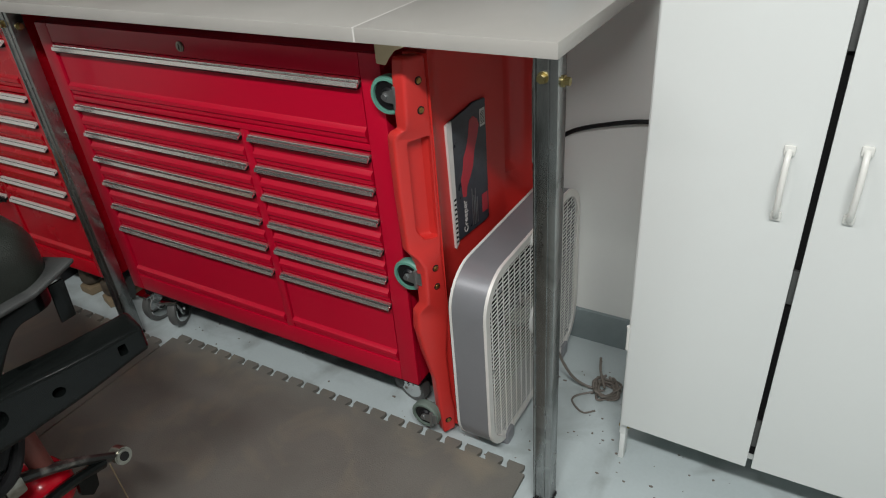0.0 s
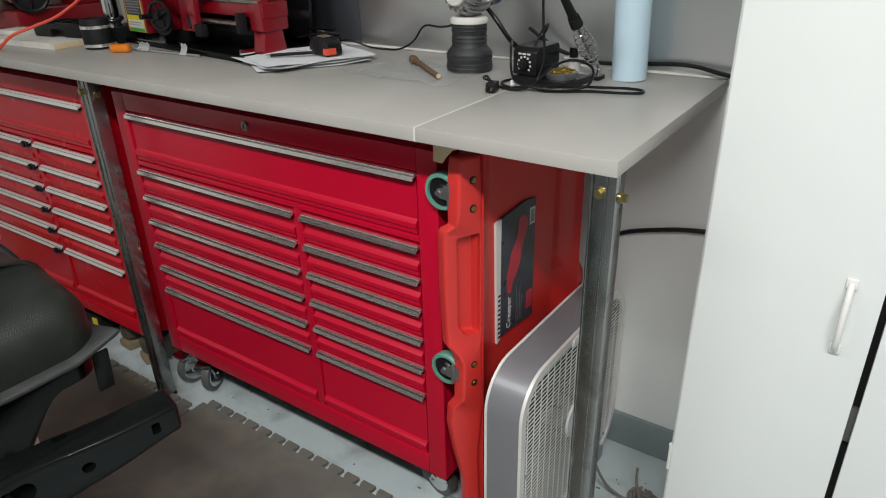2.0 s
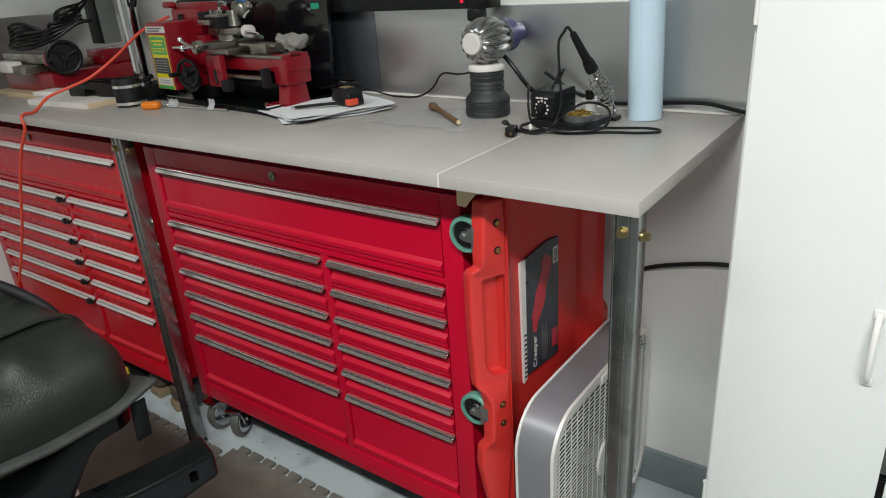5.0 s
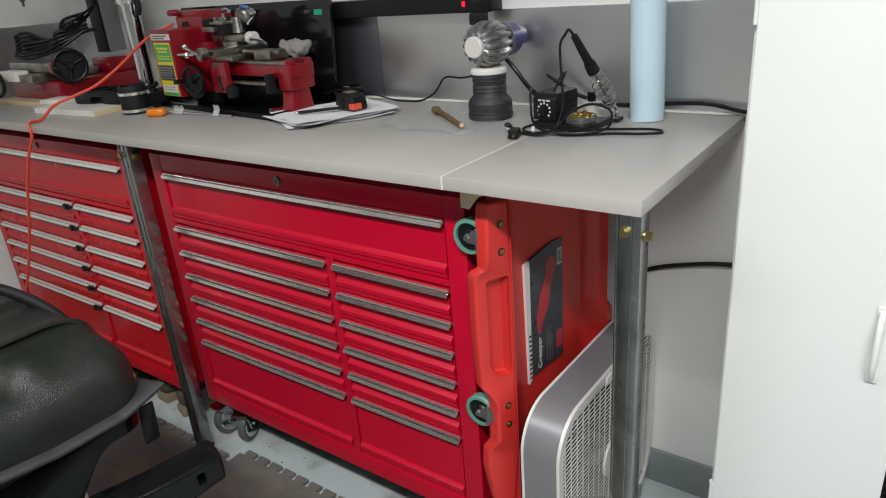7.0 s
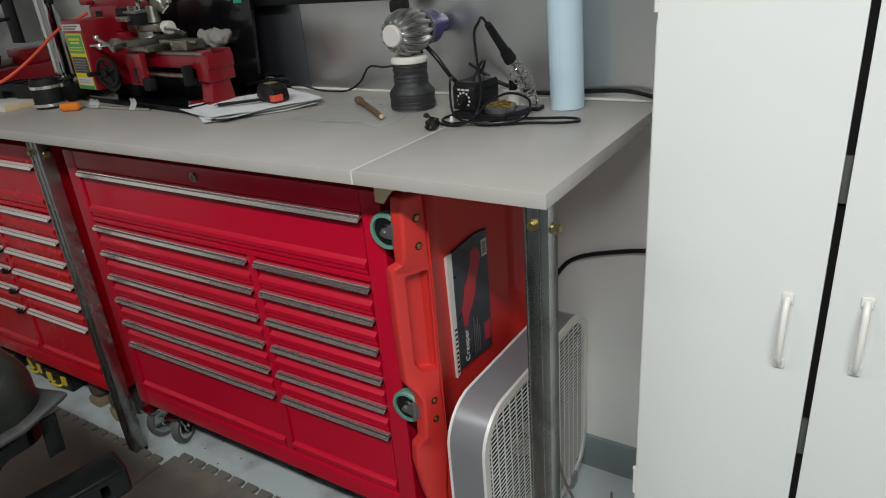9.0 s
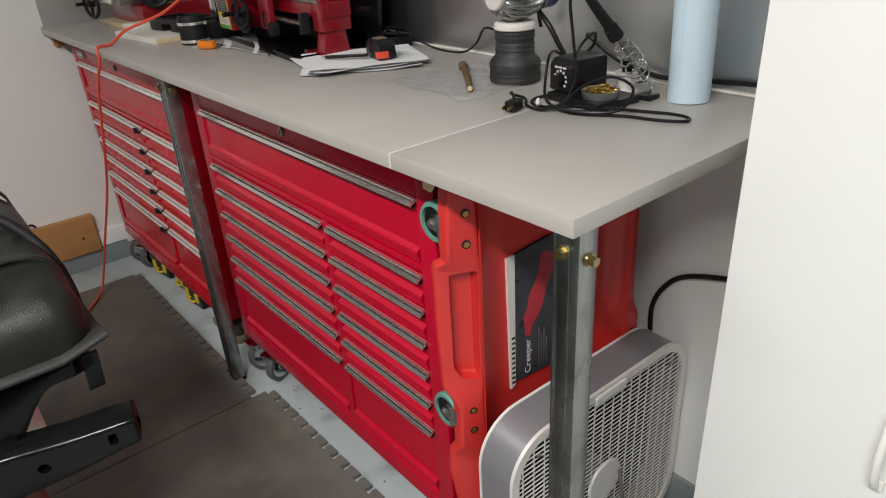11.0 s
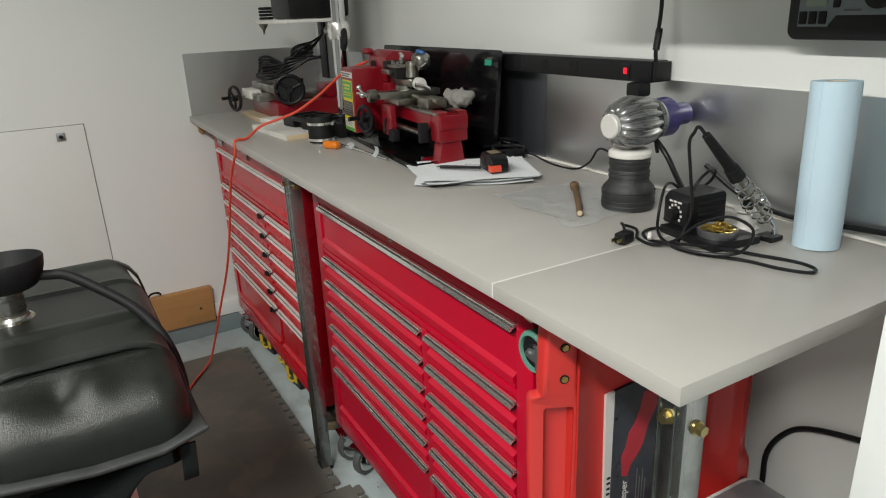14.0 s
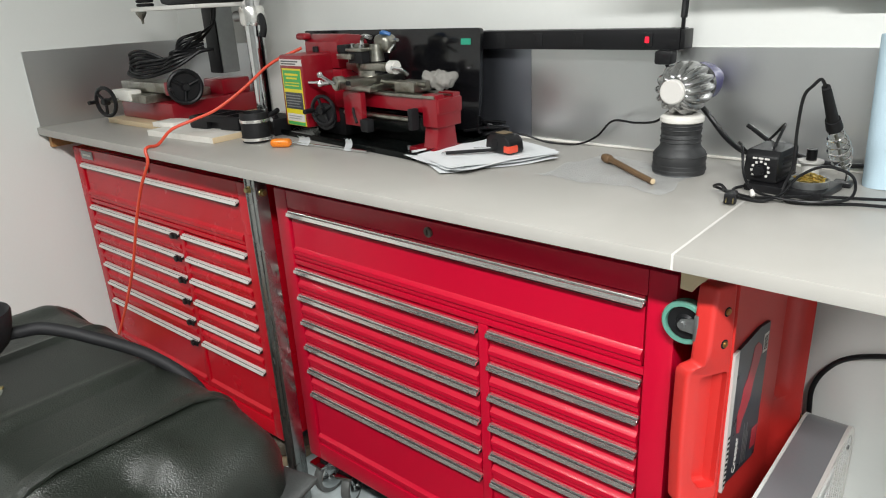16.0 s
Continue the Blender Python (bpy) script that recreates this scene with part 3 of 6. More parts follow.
def deck_face(y, z):
    """The deck's face: a shallow dish with rims, and a hand recess let in beside the wall-side rail."""
    e = min(y - 0.132, 0.535 - y) / 0.403
    recess = 0.022 * max(0.0, 1 - ((y - 0.488) / 0.026) ** 4) * max(0.0, min(1.0, (z - 0.630) / 0.018)) * max(0.0, min(1.0, (0.99 - z) / 0.02))
    return 2.512 + 0.034 * max(0.0, 1 - 5.0 * e) ** 1.8 - recess


grid = [[deck.verts.new((deck_face(0.132 + 0.403 * i / NY, 0.03 + 1.0 * j / NZ), 0.132 + 0.403 * i / NY, 0.03 + 1.0 * j / NZ)) for j in range(NZ + 1)] for i in range(NY + 1)]
back = [[deck.verts.new((2.490, 0.132 + 0.403 * i / NY, 0.03 + 1.0 * j / NZ)) for j in range(NZ + 1)] for i in range(NY + 1)]
for i in range(NY):
    for j in range(NZ):
        deck.faces.new((grid[i][j], grid[i + 1][j], grid[i + 1][j + 1], grid[i][j + 1]))
        deck.faces.new((back[i][j], back[i][j + 1], back[i + 1][j + 1], back[i + 1][j]))
rim = [grid[i][0] for i in range(NY + 1)] + [grid[NY][j] for j in range(1, NZ + 1)] + [grid[i][NZ] for i in range(NY - 1, -1, -1)] + [grid[0][j] for j in range(NZ - 1, 0, -1)]
rimb = [back[i][0] for i in range(NY + 1)] + [back[NY][j] for j in range(1, NZ + 1)] + [back[i][NZ] for i in range(NY - 1, -1, -1)] + [back[0][j] for j in range(NZ - 1, 0, -1)]
for i in range(len(rim)):
    deck.faces.new((rim[i], rim[(i + 1) % len(rim)], rimb[(i + 1) % len(rim)], rimb[i]))
wpart("deck", deck, ORANGE, creeper)

NAVY = mat("sticker_dark_print", (0.04, 0.044, 0.055), 0.3, var=0.6, scale=30, bump=0)
STRED = mat("sticker_red_print", (0.42, 0.03, 0.045), 0.35, var=0.2, scale=25, bump=0)
STWHITE = mat("sticker_white_print", (0.62, 0.6, 0.57), 0.4, var=0.05, bump=0)
lab = wpart("sticker", prism([(0.238, 0.548), (0.374, 0.548), (0.391, 0.552), (0.392, 0.862), (0.34, 0.866), (0.238, 0.852)], 2.5255, 2.5315, "x"), NAVY, creeper, "dark product sticker with a red picture and barcode")
wpart("sticker_strip", prism([(0.225, 0.532), (0.238, 0.54), (0.238, 0.852), (0.216, 0.848)], 2.5255, 2.5315, "x"), STWHITE, lab)
wpart("sticker_picture", prism([(0.268, 0.655), (0.283, 0.650), (0.291, 0.676), (0.306, 0.692), (0.322, 0.716), (0.331, 0.752), (0.349, 0.786), (0.358, 0.808), (0.351, 0.824), (0.333, 0.836), (0.315, 0.832), (0.308, 0.80), (0.296, 0.77), (0.281, 0.752), (0.274, 0.72), (0.263, 0.70)], 2.5317, 2.5323, "x"), STRED, lab)
wpart("sticker_tag", box(2.5315, 2.5321, 0.359, 0.386, 0.575, 0.625), STRED, lab)
wpart("barcode", box(2.5315, 2.5321, 0.364, 0.388, 0.80, 0.842), STWHITE, lab)
codes = bmesh.new()
for k in range(9):
    box(2.5321, 2.5324, 0.367, 0.385, 0.806 + k * 0.0035, 0.8075 + k * 0.0035, bm=codes)
wpart("barcode_bars", codes, DARK, lab)
pr = bmesh.new()
for k, (a, b) in enumerate(((0.56, 0.66), (0.56, 0.64), (0.56, 0.655), (0.56, 0.63))):
    box(2.5317, 2.5323, 0.309 + k * 0.008, 0.312 + k * 0.008, a, b, bm=pr)
wpart("print_mark", pr, GALV, lab)
mk = bmesh.new()
for k in range(10):
    box(2.5317, 2.5323, 0.227, 0.236, 0.546 + k * 0.0125, 0.551 + k * 0.0125, bm=mk)
wpart("print_mark", mk, DARK, lab)
tx = Matrix(((0, 0, 1, 2.5318 - 2.55), (0, -1, 0, 0.284 - 0.32), (1, 0, 0, 0.556), (0, 0, 0, 1)))
words("Creeper", 0.025, tx, STWHITE, lab)

for z, wy in ((0.954, 0.096), (0.524, 0.096), (0.075, 0.096), (0.954, 0.52), (0.524, 0.52), (0.075, 0.52)):
    m = pose(2.479, wy, z, 90, 0, 0)
    br = box(2.500, 2.508, wy - 0.02, wy + 0.02, z - 0.024, z + 0.024, 0.002)
    for s in (-0.017, 0.015):
        prism([(2.519, z + 0.020), (2.519, z - 0.014), (2.477, z - 0.010), (2.471, z), (2.477, z + 0.010)], wy + s, wy + s + 0.002, "y", bm=br)
    cyl((2.479, wy - 0.021, z), (2.479, wy + 0.021, z), 0.006, seg=10, bm=br)
    cs = wpart("caster", br, GALV, creeper)
    wpart("tyre", rev([(0.031, -0.012), (0.037, -0.012), (0.040, -0.008), (0.040, 0.008), (0.037, 0.012), (0.031, 0.012), (0.031, -0.012)], m, 32), TEAL if z > 0.1 else TEALD, cs, "green urethane tyre" if z > 0.1 else "dusty grey-green tyre")
    wpart("hub", rev([(0.004, -0.010), (0.012, -0.011), (0.016, -0.006), (0.029, -0.008), (0.029, 0.008), (0.016, 0.006), (0.012, 0.011), (0.004, 0.010)], m, 28), BLACK, cs)

for ob in creeper.children_recursive:
    on_sticker = lab in (ob, ob.parent)
    for v in ob.data.vertices:  # it leans away from the chest towards the wall, and the sticker lies on the deck
        if on_sticker:
            v.co.x -= 0.0135
            v.co.y = -0.104 + 0.87 * (v.co.y + 0.104)
        v.co.x += 0.11 * (v.co.y + 0.26)

brk = thing("angle_bracket", (2.506, 0.072, 1.006), "pale steel bracket fixed under the worktop", "bracket")
part("plate", prism([(-0.030, 0.0745), (0.034, 0.0745), (0.034, 0.050), (0.014, 0.043), (0.000, 0.028), (-0.010, 0.014), (-0.030, 0.016)], 0.0, 0.004, "y", bevel=0.001), PLY, brk)
part("flange", box(-0.030, 0.034, 0.004, 0.04, 0.0705, 0.0745, 0.001), PLY, brk)

# ---- box fan ----
fan = thing("box_fan", (2.645, 0.358, 0), "grey box fan with off-white plastic grille on the floor", "fan", turn=-1.0)
FW, FH, FZ = 0.573, 0.535, 0.292
out, inn = rounded(FW, FH, 0.10, 8, 0, FZ), rounded(FW - 0.006, FH - 0.006, 0.098, 8, 0, FZ)
part("shell", frame_ring(out, inn, -0.040, 0.040), FANGREY, fan, "painted steel shell")
part("front_rim", frame_ring(rounded(FW + 0.002, FH + 0.002, 0.10, 8, 0, FZ), rounded(FW - 0.036, FH - 0.036, 0.085, 8, 0, FZ), 0.0405, 0.048), ALU_PALE, fan, "silver front rim")
part("back_rim", frame_ring(rounded(FW + 0.002, FH + 0.002, 0.10, 8, 0, FZ), rounded(FW - 0.05, FH - 0.05, 0.08, 8, 0, FZ), -0.047, -0.0405), FANWHITE, fan)


def half_at(v, w, h, r):
    """Half the width of a rounded rectangle at a distance from its middle."""
    e = abs(v) - (h / 2 - r)
    return w / 2 if e <= 0 else w / 2 - r + math.sqrt(max(0, r * r - e * e))


gr = bmesh.new()
w, h = FW - 0.035, FH - 0.035
k = -h / 2 + 0.008
while k < h / 2:
    s = half_at(k, w, h, 0.08)
    box(0.0445, 0.0465, -s, s, FZ + k - 0.0010, FZ + k + 0.0010, bm=gr)
    k += 0.0118
k = -w / 2 + 0.012
while k < w / 2:
    s = half_at(k, h, w, 0.08)
    box(0.0450, 0.0470, k - 0.0011, k + 0.0011, FZ - s, FZ + s, bm=gr)
    k += 0.030
rg = part("grille", gr, FANWHITE, fan, smooth=0)
rg["kind"] = "stuff"
part("grille_badge", rev([(0.0, 0.0), (0.055, 0.0), (0.052, 0.006), (0.0, 0.008)], pose(0.045, 0, FZ, 0, 90, 0), 36), FANWHITE, fan)
for i in range(5):
    bl = bmesh.new()
    a0 = 2 * math.pi * i / 5
    rows = []
    for r in (0.04, 0.09, 0.15, 0.215):
        wd = 0.10 + r * 0.9
        rows.append([bl.verts.new((0.022 - 0.05 * (q / 4) * (1.1 - r * 2) + t, r * math.cos(a0 + wd * (q / 4 - 0.5) * 3.2), FZ + r * math.sin(a0 + wd * (q / 4 - 0.5) * 3.2))) for q in range(5) for t in (0,)])
    for p, q in zip(rows, rows[1:]):
        for j in range(4):
            bl.faces.new((p[j], p[j + 1], q[j + 1], q[j]))
    bmesh.ops.solidify(bl, geom=bl.faces[:], thickness=0.003)
    # Blades are coloured black for the shade behind the grille.
    part("blade", bl, MATT, fan)

part("top_grip", box(0.036, 0.052, -0.05, 0.05, FZ + FH / 2 - 0.03, FZ + FH / 2 - 0.006, 0.006, 3), FANWHITE, fan, "off-white grip bar")
part("motor", cyl((-0.035, 0, FZ), (0.015, 0, FZ), 0.045, bevel=0.006), GALV, fan)
# Near-black back sheet carries the fan's inner shade in its colour.
part("inner_back", prism(rounded(FW - 0.012, FH - 0.012, 0.09, 8, 0, FZ), -0.0395, -0.038, "x"), mat("shaded_fan_inside", (0.015, 0.014, 0.012), 0.8, var=0.4, scale=12), fan)
for y in (-0.19, 0.19):
    part("foot", box(-0.05, 0.055, y - 0.02, y + 0.02, 0, 0.045, 0.008), FANGREY, fan)
for y, z in ((-0.215, 0.505), (0.215, 0.505), (-0.262, 0.30), (0.215, 0.08), (-0.215, 0.08)):
    part("screw", rev([(0.0, 0.0025), (0.004, 0.002), (0.006, 0.0)], pose(0.048, y, z, 0, 90, 0), 12), GALV, fan)

# ---- fuel tank and chassis ----
chassis = thing("car_chassis", (1.7, -0.75, 0), "bare black enamelled car chassis carrying a fuel tank", "car chassis")


def beam_outline(pts, w):
    a = [Vector((*p, 0)) for p in pts]
    left, right = [], []
    for i, p in enumerate(a):
        d = (a[min(i + 1, len(a) - 1)] - a[max(i - 1, 0)]).normalized()
        n = Vector((-d.y, d.x, 0)) * w / 2
        left.append((p.x + n.x, p.y + n.y))
        right.append((p.x - n.x, p.y - n.y))
    return left + right[::-1]


line = [tuple(p[:2]) for p in smooth_path([(2.255, -0.435, 0), (2.225, -0.54, 0), (2.19, -0.65, 0), (2.183, -0.76, 0), (2.187, -0.95, 0), (2.20, -1.3, 0), (2.21, -1.8, 0)], 4)]
beam = prism(beam_outline(line, 0.066), 0.605, 0.70, "z", bevel=0.010, seg=3)
for v in beam.verts:
    if v.co.z < 0.66:
        v.co.z += 0.040 * max(0, min(1, (v.co.y + 0.66) / 0.2))
    v.co.z += 0.008 * math.sin((v.co.y + 0.45) * 9)
slot = prism(rounded(0.15, 0.036, 0.017, 5, -0.74, 0.658), 2.195, 2.3, "x")
holes = [cyl((2.2, -0.592, 0.652), (2.3, -0.592, 0.652), 0.010, seg=14), box(2.2, 2.34, -0.492, -0.478, 0.66, 0.682, 0.004), box(2.2, 2.32, -0.96, -0.9, 0.63, 0.66, 0.006),
         cyl((2.185, -0.60, 0.68), (2.185, -0.60, 0.72), 0.011, seg=14), box(2.228, 2.276, -0.46, -0.40, 0.655, 0.690)]
wpart("front_crossmember", cut(beam, slot, *holes), GLOSS, chassis, "glossy black crossmember with slots and holes", smooth=40)
wpart("crossmember_sleeve", prism(beam_outline([(2.188, -0.86), (2.20, -1.05)], 0.10), 0.59, 0.712, "z", bevel=0.006), GLOSS, chassis)
for y in (-0.70, -0.78):
    wpart("stud", cyl((2.20, y, 0.655), (2.224, y, 0.655), 0.005, seg=8), STEEL, chassis)
wpart("bracket", prism([(-0.475, 0.66), (-0.47, 0.740), (-0.44, 0.740), (-0.445, 0.66)], 2.078, 2.084, "x", bevel=0.002), GLOSS, chassis)
wpart("rear_crossmember", box(1.11, 1.19, -2.0, -0.70, 0.615, 0.725, 0.012, 3), GLOSS, chassis)
wpart("side_rail", tube([(1.2, -0.80, 0.62), (1.5, -0.79, 0.60), (1.9, -0.79, 0.59), (2.16, -0.80, 0.62)], 0.028, seg=14), GLOSS, chassis)
wpart("side_rail", box(1.15, 1.72, -0.54, -0.49, 0.54, 0.60, 0.008), GLOSS, chassis)
for x, y in ((1.15, -1.4), (1.15, -1.9), (2.2, -1.4), (2.2, -1.75)):
    st = cyl((x, y, 0.0), (x, y, 0.61), 0.03)
    box(x - 0.12, x + 0.12, y - 0.12, y + 0.12, 0, 0.012, 0.003, bm=st)
    wpart("stand", st, GLOSS, chassis)
WORNBLACK = mat("scraped_black_enamel", (0.02, 0.021, 0.02), 0.35, 0.3, var=0.4, scale=18, bump=0.2, stain=(0.30, 0.29, 0.26), amount=0.8, sscale=20)
SOLEM = mat("tan_string", (0.30, 0.24, 0.14), 0.8, var=0.1)
PANM = mat("dull_bare_metal", (0.42, 0.41, 0.37), 0.5, 0.5, var=0.2, scale=14, stain=(0.2, 0.15, 0.09), amount=0.7, sscale=12)
wpart("brake_line", tube([(2.12, -1.2, 0.55), (2.12, -0.95, 0.535), (2.12, -0.76, 0.53), (2.10, -0.72, 0.53)], 0.026, seg=14), PANM, chassis, "dull bare metal pipe")
wpart("axle_tube", cyl((2.0, -1.4, 0.40), (2.0, -0.74, 0.40), 0.04), GLOSS, chassis)
arm = wpart("lower_arm", tube([(2.05, -0.86, 0.42), (2.08, -0.72, 0.445), (2.10, -0.65, 0.432), (2.10, -0.57, 0.386), (2.10, -0.505, 0.335)], 0.022, seg=10, r2=0.015, flat=0.6), WORNBLACK, chassis, "scraped black lower arm")
wpart("ball_socket", cyl((2.085, -0.49, 0.322), (2.118, -0.49, 0.330), 0.019, seg=20, bevel=0.003), STEEL, arm, "bare steel socket")
wpart("socket_hole", cyl((2.117, -0.49, 0.3295), (2.1195, -0.49, 0.330), 0.010, seg=16), DARK, arm)
wpart("bare_patch", box(2.098, 2.124, -0.70, -0.665, 0.425, 0.462, 0.006), STEEL, arm, "bare scraped steel patch")
brace = wpart("arm_brace", tube([(2.12, -0.80, 0.385), (2.11, -0.69, 0.365), (2.10, -0.60, 0.352), (2.10, -0.525, 0.338)], 0.017, seg=10, flat=0.7), GLOSS, chassis)
wpart("brace_lug", prism([(-0.585, 0.35), (-0.545, 0.345), (-0.552, 0.305), (-0.570, 0.292), (-0.590, 0.312)], 2.093, 2.108, "x", bevel=0.003), GLOSS, brace)
wpart("tie_string", tube([(2.10, -0.515, 0.322), (2.04, -0.49, 0.20), (1.965, -0.458, 0.05), (1.955, -0.452, 0.014)], 0.0016, seg=6), SOLEM, chassis, "thin tan string hanging from the arm")
wpart("drag_bar", tube([(2.13, -1.2, 0.56), (2.14, -0.92, 0.552), (2.14, -0.76, 0.525), (2.13, -0.665, 0.508)], 0.011, seg=10), GLOSS, chassis)
wpart("canister", pillow(0.15, 0.12, 0.13, 0.05, 12, lambda p: p + Vector((1.93, -0.62, 0.55))), PAINTW, chassis, "grimy white plastic canister")
wpart("red_cover", pillow(0.12, 0.11, 0.11, 0.05, 12, lambda p: p + Vector((2.035, -0.62, 0.335))), RED_OLD, chassis, "glossy red rounded cover")
wpart("strut", cyl((2.10, -0.63, 0.58), (2.09, -0.62, 0.42), 0.02), mat("rusty_red_oxide", (0.13, 0.035, 0.026), 0.6, var=0.3, scale=20, bump=0.2), chassis)
wpart("hose", tube([(2.12, -0.62, 0.58), (2.15, -0.68, 0.50), (2.10, -0.75, 0.44), (2.08, -0.85, 0.40)], 0.011), MATT, chassis, "black rubber hose")
wpart("hose", tube([(2.14, -0.66, 0.56), (2.13, -0.70, 0.50), (2.10, -0.78, 0.46)], 0.010), MATT, chassis)
wpart("engine_block", box(1.85, 2.115, -1.3, -0.75, 0.30, 0.485, 0.02), MATT, chassis)
wpart("data_plate", box(2.1155, 2.119, -0.845, -0.785, 0.440, 0.462), PAINTW, chassis, "small pale data plate")

TCX, TCY = 1.63, -0.617


def tank_form(p):
    back = max(0.0, (-p.x - 0.12) / 0.31)
    x, y, z = p.x + TCX + 0.05 * back, p.y * (1 - (0.15 if p.y > 0 else 0.06) * back) + TCY, p.z
    if z > 0:
        u = max(0.0, min(1.0, z / 0.06))
        g = lambda c, w: math.exp(-((x - c) / w) ** 4)
        z += u * (0.013 * g(1.905, 0.016) + 0.007 * g(1.70, 0.010) + 0.007 * g(1.47, 0.010) + 0.010 * (x < 1.72) * g(1.2, 0.52) + 0.008 * g(1.27, 0.06))
        z -= u * (0.03 * max(0, x - 1.93) / 0.15)
        dent = math.exp(-(((x - 1.985) / 0.036) ** 2 + ((y + 0.655) / 0.030) ** 2))
        lump1 = math.exp(-(((x - 2.0) / 0.042) ** 2 + ((y + 0.592) / 0.032) ** 2))
        lump2 = math.exp(-(((x - 2.02) / 0.04) ** 2 + ((y + 0.735) / 0.045) ** 2))
        bowl = math.exp(-(((x - 2.03) / 0.03) ** 2 + ((y + 0.60) / 0.05) ** 2))
        z += u * (-0.016 * dent + 0.013 * lump1 + 0.011 * lump2 - 0.007 * bowl)
    return Vector((x, y, (z if z > 0 else 0.2 * z) + 0.745))


tank = thing("fuel_tank", (1.63, -0.617, 0.6), "dented black wrinkle-painted steel fuel tank with filler neck", "fuel tank")
wpart("upper_shell", pillow(0.875, 0.372, 0.275, 0.062, 60, tank_form), TANKM, tank, smooth=60)


def lip_form(p):
    x, y = p.x + TCX, p.y + TCY
    lift = 0.02 * max(0, (x - 1.98) / 0.1) * max(0, (y + 0.5) / 0.08) + 0.03 * max(0, (x - 1.75) / 0.35) * max(0, (-0.62 - y) / 0.21)
    return Vector((x, y, p.z + 0.742 + lift + 0.003 * math.sin(9 * x)))


wpart("seam_flange", pillow(0.922, 0.412, 0.014, 0.0068, 40, lip_form), FLANGEM, tank, "dull grey pressed seam flange", smooth=60)


def lower_form(p):
    """The belly, which rises in an S towards the wall side."""
    y = p.y + TCY
    k = max(0.0, min(1.0, (y + 0.645) / 0.12))
    k = k * k * (3 - 2 * k)
    z = 0.655 + p.z if p.z > 0.06 else 0.655 + 0.06 + (p.z - 0.06) * (1 - 0.8 * k)
    return Vector((p.x + TCX, y, z))


wpart("lower_shell", pillow(0.86, 0.345, 0.22, 0.05, 24, lower_form), GLOSS, tank)
OVER = [(-0.812, 0.70), (-0.8125, 0.80), (-0.803, 0.842), (-0.785, 0.872), (-0.758, 0.893), (-0.72, 0.9015), (-0.617, 0.9025), (-0.51, 0.9015), (-0.476, 0.893), (-0.449, 0.872), (-0.431, 0.842), (-0.4215, 0.80), (-0.422, 0.70)]
UNDER = [(-0.617 + (y + 0.617) * 0.972, z - 0.0055) for y, z in OVER]
for x, dz in ((1.905, 0.0), (1.30, -0.004)):
    band = prism([(y, z + dz) for y, z in OVER] + [(y, z + dz) for y, z in UNDER[::-1]], x - 0.015, x + 0.015, "x", bevel=0.0015)
    wpart("strap", band, TANKM, tank, "flat black steel strap", smooth=40)
wpart("strap_bolt", cyl((1.905, -0.80, 0.69), (1.905, -0.83, 0.69), 0.008, seg=8), GALV, tank)
NX, NYY = 1.573, -0.731
INOXS = mat("turned_stainless", (0.5, 0.49, 0.46), 0.28, 1.0, var=0.08, scale=20, bump=0.05, stretch=(1, 1, 8))
neck = wpart("filler_neck", rev([(0.030, 0.875), (0.0355, 0.888), (0.0355, 0.975), (0.030, 0.976)], pose(NX, NYY, 0), 32), INOXS, tank, "turned stainless filler neck")
fl = rev([(0.036, 0.880), (0.058, 0.880), (0.059, 0.885), (0.053, 0.889), (0.040, 0.892), (0.036, 0.9)], pose(NX, NYY, 0), 36)
wpart("flange", fl, INOXS, neck)
for i in range(6):
    a = radians(60 * i + 20)
    wpart("flange_screw", rev([(0, 0.893), (0.0035, 0.892), (0.005, 0.887)], pose(NX + 0.048 * math.cos(a), NYY + 0.048 * math.sin(a), 0), 10), ZINC, neck)
cup = rev([(0.038, 0.965), (0.066, 0.967), (0.078, 0.978), (0.088, 1.006), (0.092, 1.030), (0.090, 1.034), (0.087, 1.030), (0.081, 1.005), (0.068, 0.988), (0.03, 0.982), (0.0, 0.982)], None, 44)
for v in cup.verts:
    v.co = Vector((v.co.x * 0.94 + NX + 0.004, v.co.y * 0.94 + NYY + 0.008, v.co.z + 0.05 * v.co.x * max(0, (v.co.z - 0.96) / 0.07)))
wpart("filler_cup", cup, MATT, tank, "flared black rubber filler cup")
wpart("overflow_hose", tube([(1.578, -0.69, 0.985), (1.60, -0.635, 0.985), (1.615, -0.60, 0.980), (1.66, -0.55, 0.955), (1.72, -0.48, 0.905), (1.78, -0.435, 0.84), (1.80, -0.415, 0.74), (1.80, -0.42, 0.62)], 0.0115, seg=12), MATT, tank, "black rubber overflow hose")

bung = thing("rubber_bung", (1.968, -0.447, 0.012), "small black rubber bung lying on the foam mat", "bung", turn=25)
part("bung", pillow(0.034, 0.022, 0.02, 0.009, 5, lambda p: p + Vector((0, 0, 0.010))), MATT, bung)
part("bung_stem", cyl((0.014, 0, 0.010), (0.034, 0.004, 0.010), 0.007, seg=12, bevel=0.002), MATT, bung)

# ---- things under and beside the bench ----
cable = thing("wall_cable", (2.7, 0.645, 0.6), "black power cable hanging along the white wall", "cable")
wpart("cord", tube([(2.60, 0.632, 0.52), (2.598, 0.636, 0.59), (2.620, 0.642, 0.645), (2.665, 0.645, 0.688), (2.76, 0.645, 0.720), (2.88, 0.645, 0.742), (3.1, 0.645, 0.748)], 0.006), BLACK, cable)


